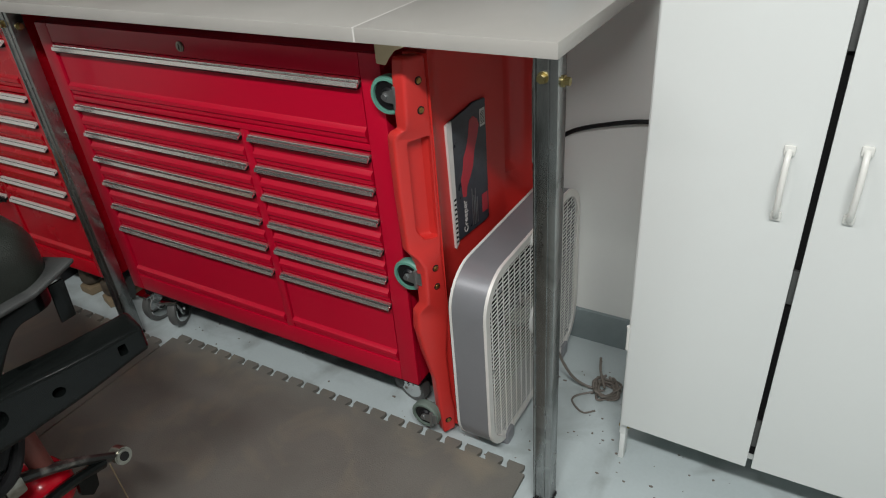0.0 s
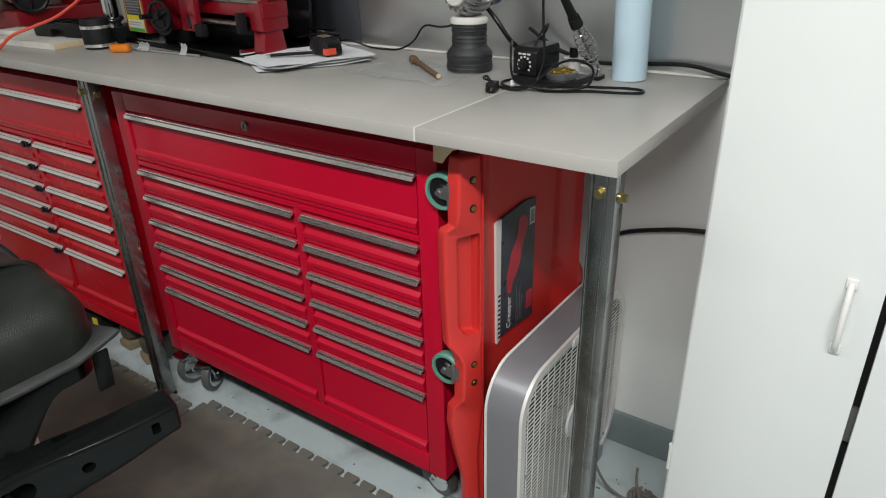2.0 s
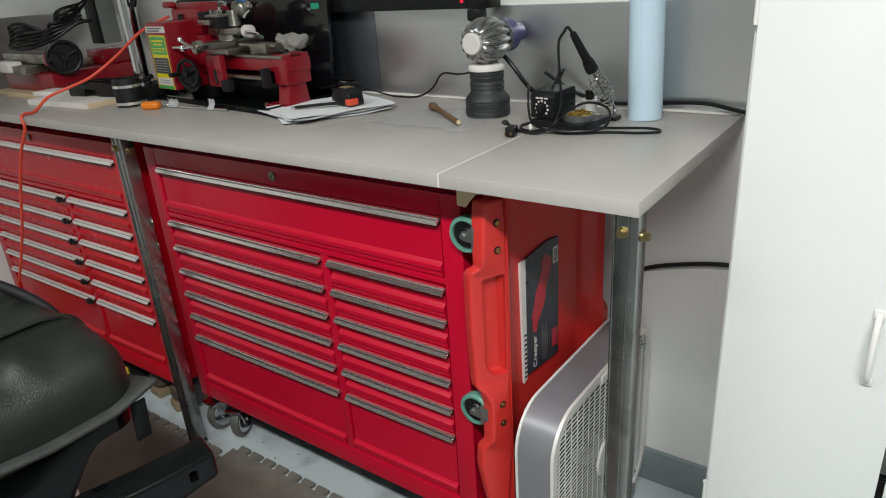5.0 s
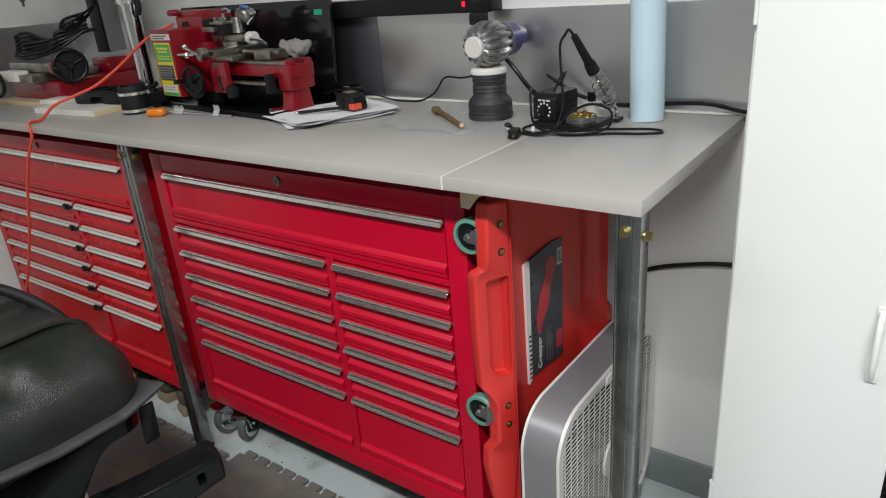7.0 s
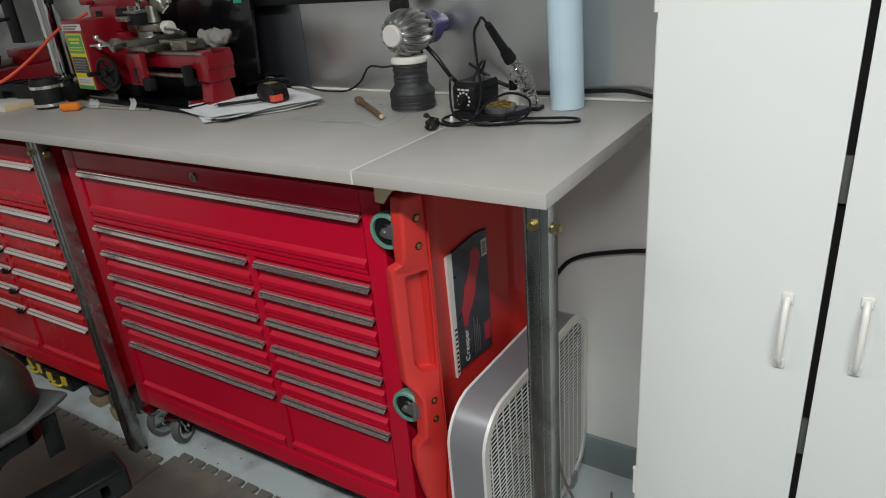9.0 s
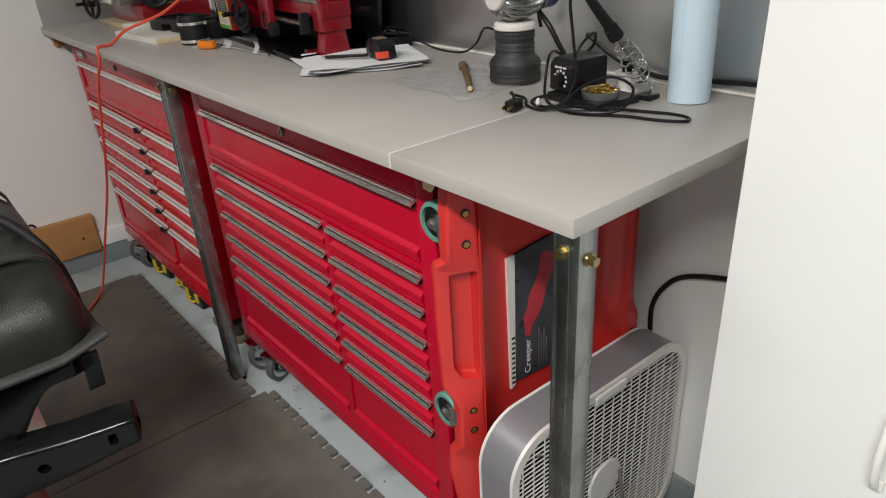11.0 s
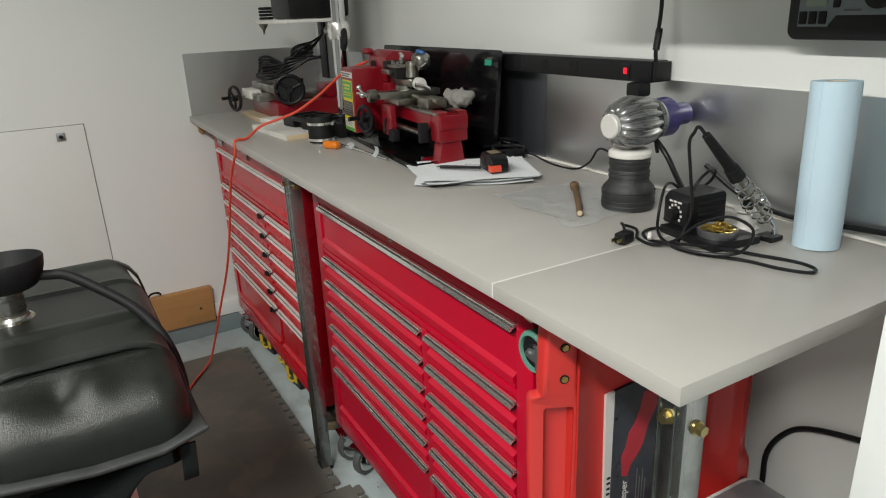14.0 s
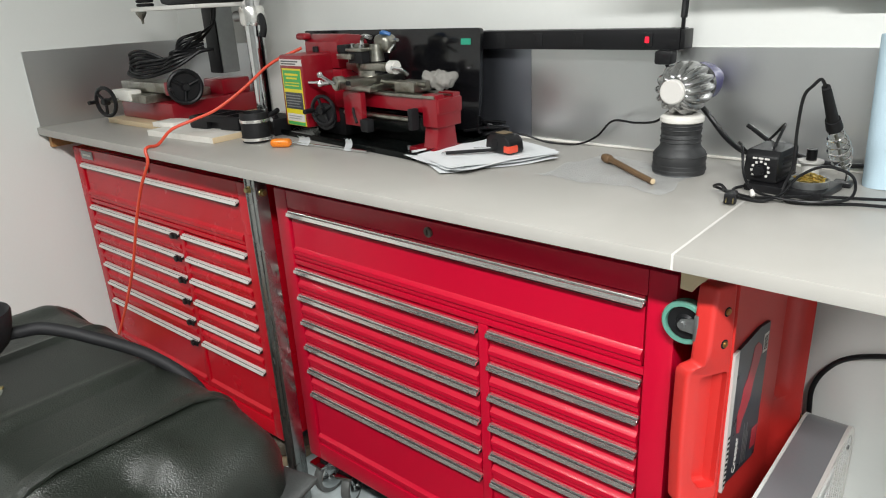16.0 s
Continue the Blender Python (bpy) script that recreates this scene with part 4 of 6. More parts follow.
WIRE = mat("grey_brown_wire", (0.16, 0.14, 0.12), 0.5, var=0.3)
tangle = thing("wire_tangle", (2.86, 0.44, 0), "dusty tangle of wire and string on the floor", "wire")
rnd = random.Random(7)
for k in range(7):
    a0 = rnd.uniform(0, 6.28)
    pts = [(2.865 + (0.02 + 0.022 * rnd.random()) * math.cos(a0 + i * 0.9), 0.44 + (0.025 + 0.02 * rnd.random()) * math.sin(a0 + i * 0.9), 0.006 + 0.03 * rnd.random()) for i in range(9)]
    wpart("strand", tube(pts, 0.0035, seg=6, res=5), WIRE, tangle)
wpart("loose_end", tube([(2.86, 0.44, 0.02), (2.84, 0.46, 0.06), (2.835, 0.47, 0.10)], 0.004, seg=6), WIRE, tangle)
wpart("loose_end", tube([(2.86, 0.44, 0.012), (2.80, 0.40, 0.006), (2.79, 0.37, 0.005), (2.83, 0.34, 0.005), (2.86, 0.36, 0.005)], 0.0028, seg=6), WIRE, tangle)
cord = thing("fan_cord", (2.75, 0.42, 0), "grey fan power cord trailing over the floor", "cable")
wpart("cord", tube([(2.70, 0.40, 0.30), (2.72, 0.41, 0.16), (2.76, 0.42, 0.06), (2.80, 0.43, 0.02), (2.85, 0.44, 0.008)], 0.004, seg=8), WIRE, cord)

YEL = mat("yellow_plastic", (0.62, 0.44, 0.03), 0.4, var=0.1)
for i, (x, y, a) in enumerate(((0.34, 0.125, 8), (0.53, 0.145, -6), (0.72, 0.13, 4))):
    cs = thing("tool_case", (x, y, 0), "small black tool case with yellow latches under the chest", "tool case", "tool cases under the chest", turn=a)
    part("shell", box(-0.075, 0.075, 0, 0.2, 0.0, 0.085, 0.01), BLACK, cs)
    part("lid_seam", box(-0.0765, 0.0765, -0.0015, 0.2, 0.048, 0.053), MATT, cs)
    for s in (-0.045, 0.045):
        part("latch", box(s - 0.014, s + 0.014, -0.007, 0.0, 0.03, 0.07, 0.003), YEL, cs, "yellow latch")
    part("handle", tube([(-0.025, 0, 0.03), (-0.022, -0.014, 0.03), (0.022, -0.014, 0.03), (0.025, 0, 0.03)], 0.005), YEL, cs)

SOLE = mat("tan_boot_sole", (0.2, 0.15, 0.09), 0.7, var=0.2)
LEATH = mat("dark_boot_leather", (0.06, 0.045, 0.03), 0.6, var=0.3, bump=0.2)
for x, y, a in ((0.96, 0.13, 6), (1.10, 0.115, -8)):
    bt = thing("work_boot", (x, y, 0), "worn dark work boot with tan sole under the chest", "boot", "boots under the chest", turn=a)
    solef = [(-0.035, 0.0), (-0.045, 0.04), (-0.045, 0.10), (-0.035, 0.16), (-0.035, 0.26), (0, 0.28), (0.035, 0.26), (0.035, 0.16), (0.045, 0.10), (0.045, 0.04), (0.03, -0.01)]
    part("sole", prism(solef, 0, 0.03, "z", bevel=0.005), SOLE, bt)
    part("upper", pillow(0.082, 0.27, 0.12, 0.038, 8, lambda p: Vector((p.x, p.y + 0.135, max(0.03, p.z * (0.62 + 0.9 * max(0, p.y + 0.02) / 0.135) + 0.065)))), LEATH, bt)

plank = thing("wooden_plank", (0.0, -1.0, 0.09), "knotty pine plank standing on the curb against the wall", "plank")
wpart("board", box(0.001, 0.038, -2.6, -0.035, 0.0905, 0.272, 0.004), WOOD, plank)
KNOT = mat("dark_wood_knot", (0.09, 0.035, 0.012), 0.6, var=0.3)
for y, z, r in ((-0.10, 0.17, 0.007), (-0.33, 0.235, 0.009), (-0.95, 0.2, 0.008)):
    wpart("knot", cyl((0.0375, y, z), (0.0388, y, z), r, seg=14), KNOT, plank)
pc = thing("cable_loop", (0.05, -0.32, 0.0), "thin black cable hooked over the plank", "cable")
wpart("cord", tube([(0.045, -0.27, 0.29), (0.05, -0.285, 0.305), (0.052, -0.32, 0.30), (0.055, -0.345, 0.25), (0.06, -0.36, 0.15), (0.07, -0.37, 0.05), (0.09, -0.40, 0.008), (0.2, -0.5, 0.006)], 0.005), BLACK, pc)

bucket = thing("bucket", (0.19, -0.98, 0), "white plastic bucket by the wall", "bucket")
part("pail", rev([(0.0, 0.0), (0.118, 0.0), (0.122, 0.006), (0.142, 0.30), (0.142, 0.32), (0.148, 0.32), (0.148, 0.345), (0.140, 0.345), (0.135, 0.30), (0.115, 0.012), (0, 0.012)], None, 36), CABW, bucket)
part("bail", tube([(0, -0.149, 0.325), (-0.08, -0.13, 0.25), (-0.13, 0, 0.2), (-0.08, 0.13, 0.25), (0, 0.149, 0.325)], 0.003), GALV, bucket)
HOSE = mat("orange_red_hose_vinyl", (0.70, 0.075, 0.035), 0.4, var=0.06)
ext = thing("extension_cord", (0.52, -1.0, 0), "red extension cord end lying on the floor", "cable")
wpart("cord", tube([(0.3, -1.7, 0.006), (0.48, -1.25, 0.006), (0.50, -1.1, 0.007), (0.53, -0.95, 0.009)], 0.006), HOSE, ext)
wpart("plug", tube([(0.53, -0.95, 0.016), (0.54, -0.91, 0.02), (0.55, -0.87, 0.018)], 0.017, seg=12), CASTW, ext, "grey rubber socket")

hose = thing("air_hose", (0.6, -0.05, 0), "bright orange-red air hose draped over the bench edge", "hose")
wpart("hose", tube([(1.12, 0.42, 1.37), (1.035, 0.36, 1.328), (0.965, 0.29, 1.254), (0.912, 0.22, 1.199), (0.862, 0.165, 1.172), (0.826, 0.105, 1.148), (0.844, 0.045, 1.1145), (0.856, 0.008, 1.1150), (0.863, -0.0085, 1.106), (0.866, -0.0095, 1.07), (0.815, -0.022, 0.99), (0.74, -0.028, 0.86), (0.66, -0.034, 0.70), (0.55, -0.045, 0.52),
                    (0.42, -0.075, 0.3), (0.35, -0.11, 0.12), (0.36, -0.15, 0.03), (0.48, -0.24, 0.02), (0.60, -0.315, 0.019), (0.67, -0.385, 0.019), (0.69, -0.5, 0.019), (0.62, -0.7, 0.019), (0.5, -0.85, 0.012), (0.3, -1.0, 0.008)], 0.0048, seg=10), HOSE, hose)

# ---- mini mill ----
CASTRED = mat("red_machine_enamel", (0.22, 0.003, 0.010), 0.32, var=0.15, scale=9, bump=0.08, bscale=90, coat=0.3)
b1 = thing("plywood_board", (0.4, 0.4, TOP), "pale plywood board under the milling machine", "board")
part("board", box(-0.23, 0.24, -0.20, 0.22, 0, 0.018, 0.002), PLY, b1)
mill = thing("mini_mill", (0.38, 0.42, TOP + 0.0185), "small red bench milling machine with black handwheels", "milling machine")
wpart("base", box(0.20, 0.58, 0.25, 0.60, 1.1265, 1.195, 0.008), CASTRED, mill)
wpart("saddle", box(0.33, 0.50, 0.20, 0.46, 1.196, 1.225, 0.004), STEEL, mill)
wpart("slide_cover", box(0.27, 0.40, 0.19, 0.24, 1.20, 1.238, 0.006), PAINTW, mill)
tb = box(0.23, 0.56, 0.25, 0.35, 1.228, 1.262, 0.003)
wpart("table", cut(tb, box(0.2, 0.6, 0.272, 0.28, 1.252, 1.27), box(0.2, 0.6, 0.298, 0.306, 1.252, 1.27), box(0.2, 0.6, 0.324, 0.332, 1.252, 1.27)), STEEL, mill, "slotted bright steel table")
wpart("table_end", box(0.56, 0.585, 0.245, 0.355, 1.222, 1.268, 0.004), CASTRED, mill)
wpart("column_foot", box(0.42, 0.55, 0.48, 0.6, 1.195, 1.25, 0.006), CASTRED, mill)
wpart("column", box(0.45, 0.53, 0.50, 0.58, 1.27, 1.75, 0.005), BLACK, mill)
wpart("column_face", box(0.531, 0.536, 0.505, 0.575, 1.272, 1.75), GALV, mill)


def handwheel(parent, centre, axis, r, spokes=3, knob=True):
    m = Matrix.Translation(centre) @ Vector(axis).to_track_quat("Z", "Y").to_matrix().to_4x4()
    bm = ring(r, r * 0.14, m, 32, 8)
    rev([(0.0, -0.010), (r * 0.26, -0.010), (r * 0.28, 0.0), (r * 0.22, 0.014), (0.0, 0.014)], m, 20, bm=bm)
    for i in range(spokes):
        a = 2 * math.pi * i / spokes + 0.4
        p, q = m @ Vector((r * 0.2 * math.cos(a), r * 0.2 * math.sin(a), 0)), m @ Vector((r * math.cos(a), r * math.sin(a), 0))
        cyl(p, q, r * 0.11, seg=8, bm=bm)
    w = wpart("handwheel", bm, BLACK, parent, "black spoked handwheel")
    if knob:
        wpart("knob", tube([m @ Vector((-r * 0.95, 0, 0)), m @ Vector((-r * 0.95, 0, 0.012)), m @ Vector((-r * 0.95, 0, 0.036))], 0.007, seg=12), BLACK, w)
    return w


handwheel(mill, (0.30, 0.15, 1.200), (0.25, -1, 0), 0.050)
hw = handwheel(mill, (0.605, 0.30, 1.247), (1, -0.3, 0), 0.055)
wpart("wheel_disc", cyl((0.594, 0.303, 1.247), (0.600, 0.301, 1.247), 0.052, seg=30), BLACK, hw)
wpart("feed_screw", cyl((0.30, 0.15, 1.200), (0.33, 0.26, 1.205), 0.008, seg=12), STEEL, mill)
wpart("stop_bolt", cyl((0.58, 0.36, 1.27), (0.58, 0.36, 1.285), 0.01, seg=8), MATT, mill)
bundle = thing("power_cable_bundle", (0.4, 0.3, 1.263), "coiled black power cable lying on the mill table", "cable")
rnd = random.Random(3)
for k in range(5):
    o = 0.013 * k
    wpart("coil", tube([(0.54, 0.42 + o, 1.36), (0.50, 0.34, 1.31 + o), (0.44, 0.29 + o, 1.285 + o), (0.36, 0.27, 1.275 + o), (0.29, 0.26 + o, 1.285 + o / 2), (0.27, 0.285, 1.30 + o), (0.33, 0.31, 1.312 + o), (0.42, 0.325 + o, 1.322), (0.49, 0.37, 1.345 + o), (0.535, 0.44, 1.37 + o)], 0.006, seg=8), BLACK, bundle)
for k, (dx, dz) in enumerate(((0, 0), (0.02, 0.012), (0.035, 0.03))):
    wpart("lead", tube([(0.46, 0.33, 1.31), (0.50 + dx, 0.38, 1.36 + dz), (0.53 + dx, 0.44, 1.40 + dz), (0.545 + dx / 2, 0.48, 1.46), (0.55 + dx, 0.485, 1.56)], 0.0045, seg=8), BLACK, bundle)

# ---- drill press ----
dp = thing("drill_press", (0.885, 0.42, TOP), "bench drill press with bright steel column", "drill press")
wpart("base", box(0.80, 0.97, 0.34, 0.53, TOP, TOP + 0.03, 0.006), MATT, dp)
wpart("column", cyl((0.885, 0.42, TOP + 0.03), (0.885, 0.42, 1.75), 0.0285, seg=32), CHROME, dp, "polished steel column")
wpart("collar", rev([(0.029, 1.44), (0.038, 1.44), (0.041, 1.45), (0.041, 1.49), (0.037, 1.50), (0.029, 1.50), (0.029, 1.44)], pose(0.885, 0.42, 0), 24), ALU, dp)
wpart("collar_clamp", cyl((0.82, 0.40, 1.47), (0.86, 0.41, 1.47), 0.016, seg=16), GALV, dp)
wpart("crank", tube([(0.905, 0.43, 1.475), (0.935, 0.42, 1.46), (0.945, 0.415, 1.43), (0.94, 0.41, 1.405)], 0.011, seg=10), MATT, dp, "curved dark crank handle")
wpart("head_plate", box(0.44, 0.85, 0.24, 0.42, 1.502, 1.514, 0.002), ALU_PALE, dp)
wpart("motor", box(0.60, 0.82, 0.26, 0.5, 1.516, 1.72, 0.02), BLACK, dp)
wpart("chuck", rev([(0.004, 1.46), (0.005, 1.475), (0.012, 1.485), (0.018, 1.495), (0.018, 1.501)], pose(0.45, 0.27, 0), 20), STEEL, dp)
sp = bmesh.new()
for k in range(4):
    ring(0.024, 0.0052, pose(0.47, 0.28, 1.522 + 0.0125 * k), 24, 8, bm=sp)
wpart("spring", sp, MATT, dp, "black stacked washers")

# ---- boards, case and coupling ----
b2 = thing("white_board", (0.80, 0.27, TOP), "offcut of white painted board with raw tan edge", "board", turn=4)
part("board", box(-0.19, 0.17, -0.13, 0.14, 0, 0.018, 0.002), PLY, b2)
part("paint", box(-0.188, 0.168, -0.1312, 0.138, 0.0005, 0.0192), PAINTW, b2)
b3 = thing("white_board", (0.62, 0.21, TOP + 0.0195), "small offcut of white painted board", "board", turn=12)
part("board", box(-0.05, 0.05, -0.03, 0.06, 0, 0.016, 0.002), PAINTW, b3)
case = thing("parts_tray", (0.84, 0.31, TOP + 0.0195), "moulded black plastic parts tray on the white board", "tray", turn=10)
body = cut(box(-0.115, 0.115, -0.075, 0.07, 0, 0.042, 0.008), box(-0.03, 0.03, -0.1, -0.055, -0.01, 0.025, 0.004), box(-0.10, -0.04, -0.055, 0.055, 0.03, 0.06, 0.004), box(-0.03, 0.03, -0.045, 0.055, 0.03, 0.06, 0.004), box(0.04, 0.1, -0.055, 0.055, 0.03, 0.06, 0.004))
part("tray", body, BLACK, case)
lever = thing("clamp_lever", (0.985, 0.33, TOP), "pair of black steel levers piled beside the press", "lever")
wpart("lever", tube([(0.90, 0.33, 1.118), (0.97, 0.345, 1.15), (1.04, 0.36, 1.185)], 0.008, seg=8), MATT, lever)
wpart("lever", tube([(0.93, 0.30, 1.117), (0.99, 0.325, 1.14), (1.05, 0.345, 1.165)], 0.009, seg=8), MATT, lever)
wpart("block", box(0.94, 1.06, 0.32, 0.39, TOP, 1.16, 0.006), MATT, lever)

cp = thing("hose_coupling", (1.075, 0.245, TOP), "black rubber hose coupling with steel clamp bands", "hose coupling")
part("sleeve", rev([(0.034, 0.002), (0.042, 0.002), (0.043, 0.01), (0.043, 0.085), (0.040, 0.09), (0.034, 0.09), (0.033, 0.05), (0.033, 0.02)], None, 36), MATT, cp)
for z in (0.012, 0.066):
    bd = part("clamp_band", rev([(0.0435, z - 0.0045), (0.0452, z - 0.0045), (0.0452, z + 0.0045), (0.0435, z + 0.0045), (0.0435, z - 0.0045)], None, 36), ALU, cp, "steel clamp band")
    part("clamp_screw", cyl((0.032, 0.036, z), (0.056, 0.022, z), 0.005, seg=10), GALV, bd)
AMBER = mat("amber_lens_plastic", (0.75, 0.20, 0.01), 0.2, var=0.1, bump=0.1, bscale=60, coat=0.4)
lens = thing("amber_lens", (1.222, 0.225, TOP), "amber plastic marker light lens", "light lens", turn=30)
part("lens", pillow(0.062, 0.032, 0.026, 0.012, 8, lambda p: Vector((p.x, p.y, p.z + 0.013))), AMBER, lens)
rod = thing("threaded_rod", (1.3, 0.28, TOP), "thin bright steel rod with white paper tags", "rod")
wpart("rod", cyl((1.10, 0.262, TOP + 0.005), (1.525, 0.281, TOP + 0.005), 0.0045, seg=10), CHROME, rod)
for x0, y0, w, h in ((1.44, 0.270, 0.028, 0.034), (1.245, 0.262, 0.052, 0.026)):
    tg = bmesh.new()
    rows = [[tg.verts.new((x0 + w * i / 4, y0 + 0.012 * math.sin(2.6 * j / 4), TOP + 0.004 + h * j / 4 * (1 - 0.15 * (i % 2)))) for j in range(5)] for i in range(5)]
    for a, b in zip(rows, rows[1:]):
        for j in range(4):
            tg.faces.new((a[j], b[j], b[j + 1], a[j + 1]))
    bmesh.ops.solidify(tg, geom=tg.faces[:], thickness=0.0008)
    t = wpart("tag", tg, PAPER, rod, "curled white paper tag")

# ---- mini lathe on its tray ----
lt = thing("chip_tray", (1.35, 0.47, TOP), "shallow glossy black chip tray under the lathe", "tray", turn=-6.5)
part("pan", box(-0.36, 0.36, -0.15, 0.16, 0, 0.006, 0.002), GLOSS, lt)
part("rim", frame_ring(rounded(0.73, 0.32, 0.02, 4, 0, 0.005), rounded(0.712, 0.302, 0.014, 4, 0, 0.005), 0.006, 0.018, "z"), GLOSS, lt)
la = thing("mini_lathe", (1.42, 0.42, TOP + 0.0065), "small red bench lathe with bright steel carriage", "lathe", turn=-5)


LOW = [0.0]


def lp(name, bm, material, parent=None, label="", smooth=35):
    bmesh.ops.translate(bm, vec=(0, 0, LOW[0]), verts=bm.verts[:])
    return part(name, bm, material, parent or la, label, smooth)


hb = lp("control_box", box(-0.262, -0.144, -0.135, -0.01, 0.040, 0.246, 0.008), CASTRED, None, "red steel control box")
lp("headstock", box(-0.27, -0.10, -0.03, 0.085, 0.085, 0.20, 0.012), CASTRED)
lp("pedestal", box(-0.27, -0.12, -0.02, 0.085, 0.0, 0.084, 0.006), MATT)
lp("gear_cover", prism([(-0.03, 0.2), (-0.03, 0.275), (0.0, 0.296), (0.06, 0.290), (0.085, 0.27), (0.085, 0.2)], -0.275, -0.11, "x", bevel=0.006), CASTRED)
lp("cover_lug", pillow(0.05, 0.03, 0.02, 0.009, 5, lambda p: p + Vector((-0.275, -0.03, 0.29))), CASTRED)
lp("selector_knob", cyl((-0.215, -0.03, 0.242), (-0.215, -0.03, 0.262), 0.012, seg=16, bevel=0.002), BLACK)
fy = -0.1352
STGREEN = mat("sticker_green_print", (0.04, 0.32, 0.08), 0.35, var=0.15, scale=40, bump=0)
STYEL = mat("sticker_yellow_print", (0.66, 0.55, 0.02), 0.35, var=0.1, bump=0)
stk = lp("sticker", box(-0.250, -0.152, fy - 0.0006, fy + 0.001, 0.044, 0.208), STYEL, hb, "green, yellow and black instruction sticker")
bars([(-0.246, -0.156, 0.150, 0.203)], "y", fy - 0.0010, 0.0006, STGREEN, stk, "green_field")
bars([(-0.246, -0.156, 0.092, 0.140)], "y", fy - 0.0010, 0.0006, NAVY, stk, "black_field")
bars([(-0.246, -0.156, 0.056, 0.078)], "y", fy - 0.0010, 0.0006, STWHITE, stk, "white_field")
bars([(-0.246, -0.156, 0.045, 0.054)], "y", fy - 0.0010, 0.0006, STGREEN, stk, "green_field")
bars([(-0.236, -0.168, 0.188, 0.194), (-0.230, -0.175, 0.178, 0.183), (-0.239, -0.164, 0.166, 0.169), (-0.239, -0.168, 0.158, 0.161)], "y", fy - 0.0014, 0.0005, STYEL, stk)
bars([(-0.240, -0.164, 0.130, 0.133), (-0.240, -0.168, 0.122, 0.125), (-0.240, -0.164, 0.114, 0.117), (-0.240, -0.175, 0.106, 0.109), (-0.240, -0.168, 0.098, 0.101)], "y", fy - 0.0014, 0.0005, GALV, stk)
bars([(-0.240, -0.168, 0.070, 0.072), (-0.240, -0.175, 0.063, 0.065)], "y", fy - 0.0014, 0.0005, GALV, stk)
nm = lp("name_strip", box(-0.258, -0.144, fy - 0.0006, fy + 0.001, 0.216, 0.234), STWHITE, hb, "white maker's strip")
bars([(-0.250, -0.162, 0.226, 0.230), (-0.250, -0.175, 0.219, 0.223)], "y", fy - 0.0010, 0.0006, CASTW, nm)
lp("side_plate", box(-0.2645, -0.2621, -0.11, -0.03, 0.05, 0.13), STWHITE, hb)
LOW[0] = -0.017  # the bed and what rides on it
bed = cut(box(-0.06, 0.31, -0.040, 0.045, 0.118, 0.155, 0.002), box(-0.05, 0.30, -0.016, 0.016, 0.14, 0.17))
lp("bed", bed, CASTRED)
lp("bed_way", box(-0.06, 0.30, -0.047, -0.018, 0.1555, 0.163, 0.001), STEEL, None, "ground steel bed way")
lp("bed_way", box(-0.06, 0.30, 0.018, 0.047, 0.1555, 0.163, 0.001), STEEL, None, "ground steel bed way")
lp("end_stand", prism([(-0.030, 0.084), (-0.040, 0.030), (-0.046, 0.017), (0.044, 0.017), (0.038, 0.030), (0.030, 0.084)], 0.246, 0.296, "x", bevel=0.004), CASTRED)
lp("end_block", cut(box(0.250, 0.305, -0.043, 0.046, 0.082, 0.166, 0.005), box(0.2, 0.34, -0.016, 0.018, 0.148, 0.2)), CASTRED)
lp("end_foot", box(0.205, 0.299, -0.056, 0.048, 0.017, 0.028, 0.003), CASTRED)
lp("lead_screw", cyl((-0.06, -0.058, 0.10), (0.22, -0.058, 0.10), 0.008, seg=14), STEEL)
lp("screw_bearing", box(0.224, 0.240, -0.072, -0.045, 0.075, 0.13, 0.003), MATT)
lp("motor_cover", box(-0.08, 0.20, 0.02, 0.08, 0.018, 0.100, 0.01), GLOSS)
car = lp("carriage", box(-0.04, 0.075, -0.07, 0.06, 0.163, 0.182, 0.004), STEEL)
lp("apron", box(-0.03, 0.05, -0.085, -0.066, 0.07, 0.163, 0.004), CASTRED, car)
lp("half_nut", box(0.050, 0.084, -0.096, -0.07, 0.058, 0.094, 0.006), MATT, car)
lp("half_nut_lever", tube([(0.02, -0.09, 0.12), (0.035, -0.10, 0.105), (0.05, -0.105, 0.085)], 0.004, seg=8), MATT, car)
lp("cross_slide", box(-0.02, 0.05, -0.115, 0.085, 0.182, 0.202, 0.003), STEEL, car)
lp("cross_nut", cyl((0.015, -0.14, 0.192), (0.015, -0.112, 0.192), 0.019, seg=20, bevel=0.003), STEEL, car)
lp("compound_base", cyl((0.01, -0.01, 0.202), (0.01, -0.01, 0.216), 0.036, seg=28), STEEL, car)
lp("compound_slide", box(-0.075, 0.095, -0.03, 0.012, 0.216, 0.236, 0.003), STEEL, car)
lp("slide_dial", cyl((0.095, -0.01, 0.226), (0.125, -0.01, 0.226), 0.018, seg=20, bevel=0.003), ALU_PALE, car)
lp("slide_handle", tube([(0.125, -0.03, 0.226), (0.13, 0.0, 0.218), (0.132, 0.02, 0.205)], 0.006, seg=10), CHROME, car)
lp("tool_post", box(-0.04, 0.02, -0.045, 0.015, 0.236, 0.268, 0.002), MATT, car)
lp("tool_post_cap", box(-0.045, 0.025, -0.05, 0.02, 0.268, 0.276, 0.002), STEEL, car)
lp("post_lever", tube([(-0.01, -0.015, 0.276), (-0.01, -0.015, 0.30), (0.02, -0.03, 0.308), (0.06, -0.04, 0.305)], 0.006, seg=10), CHROME, car)
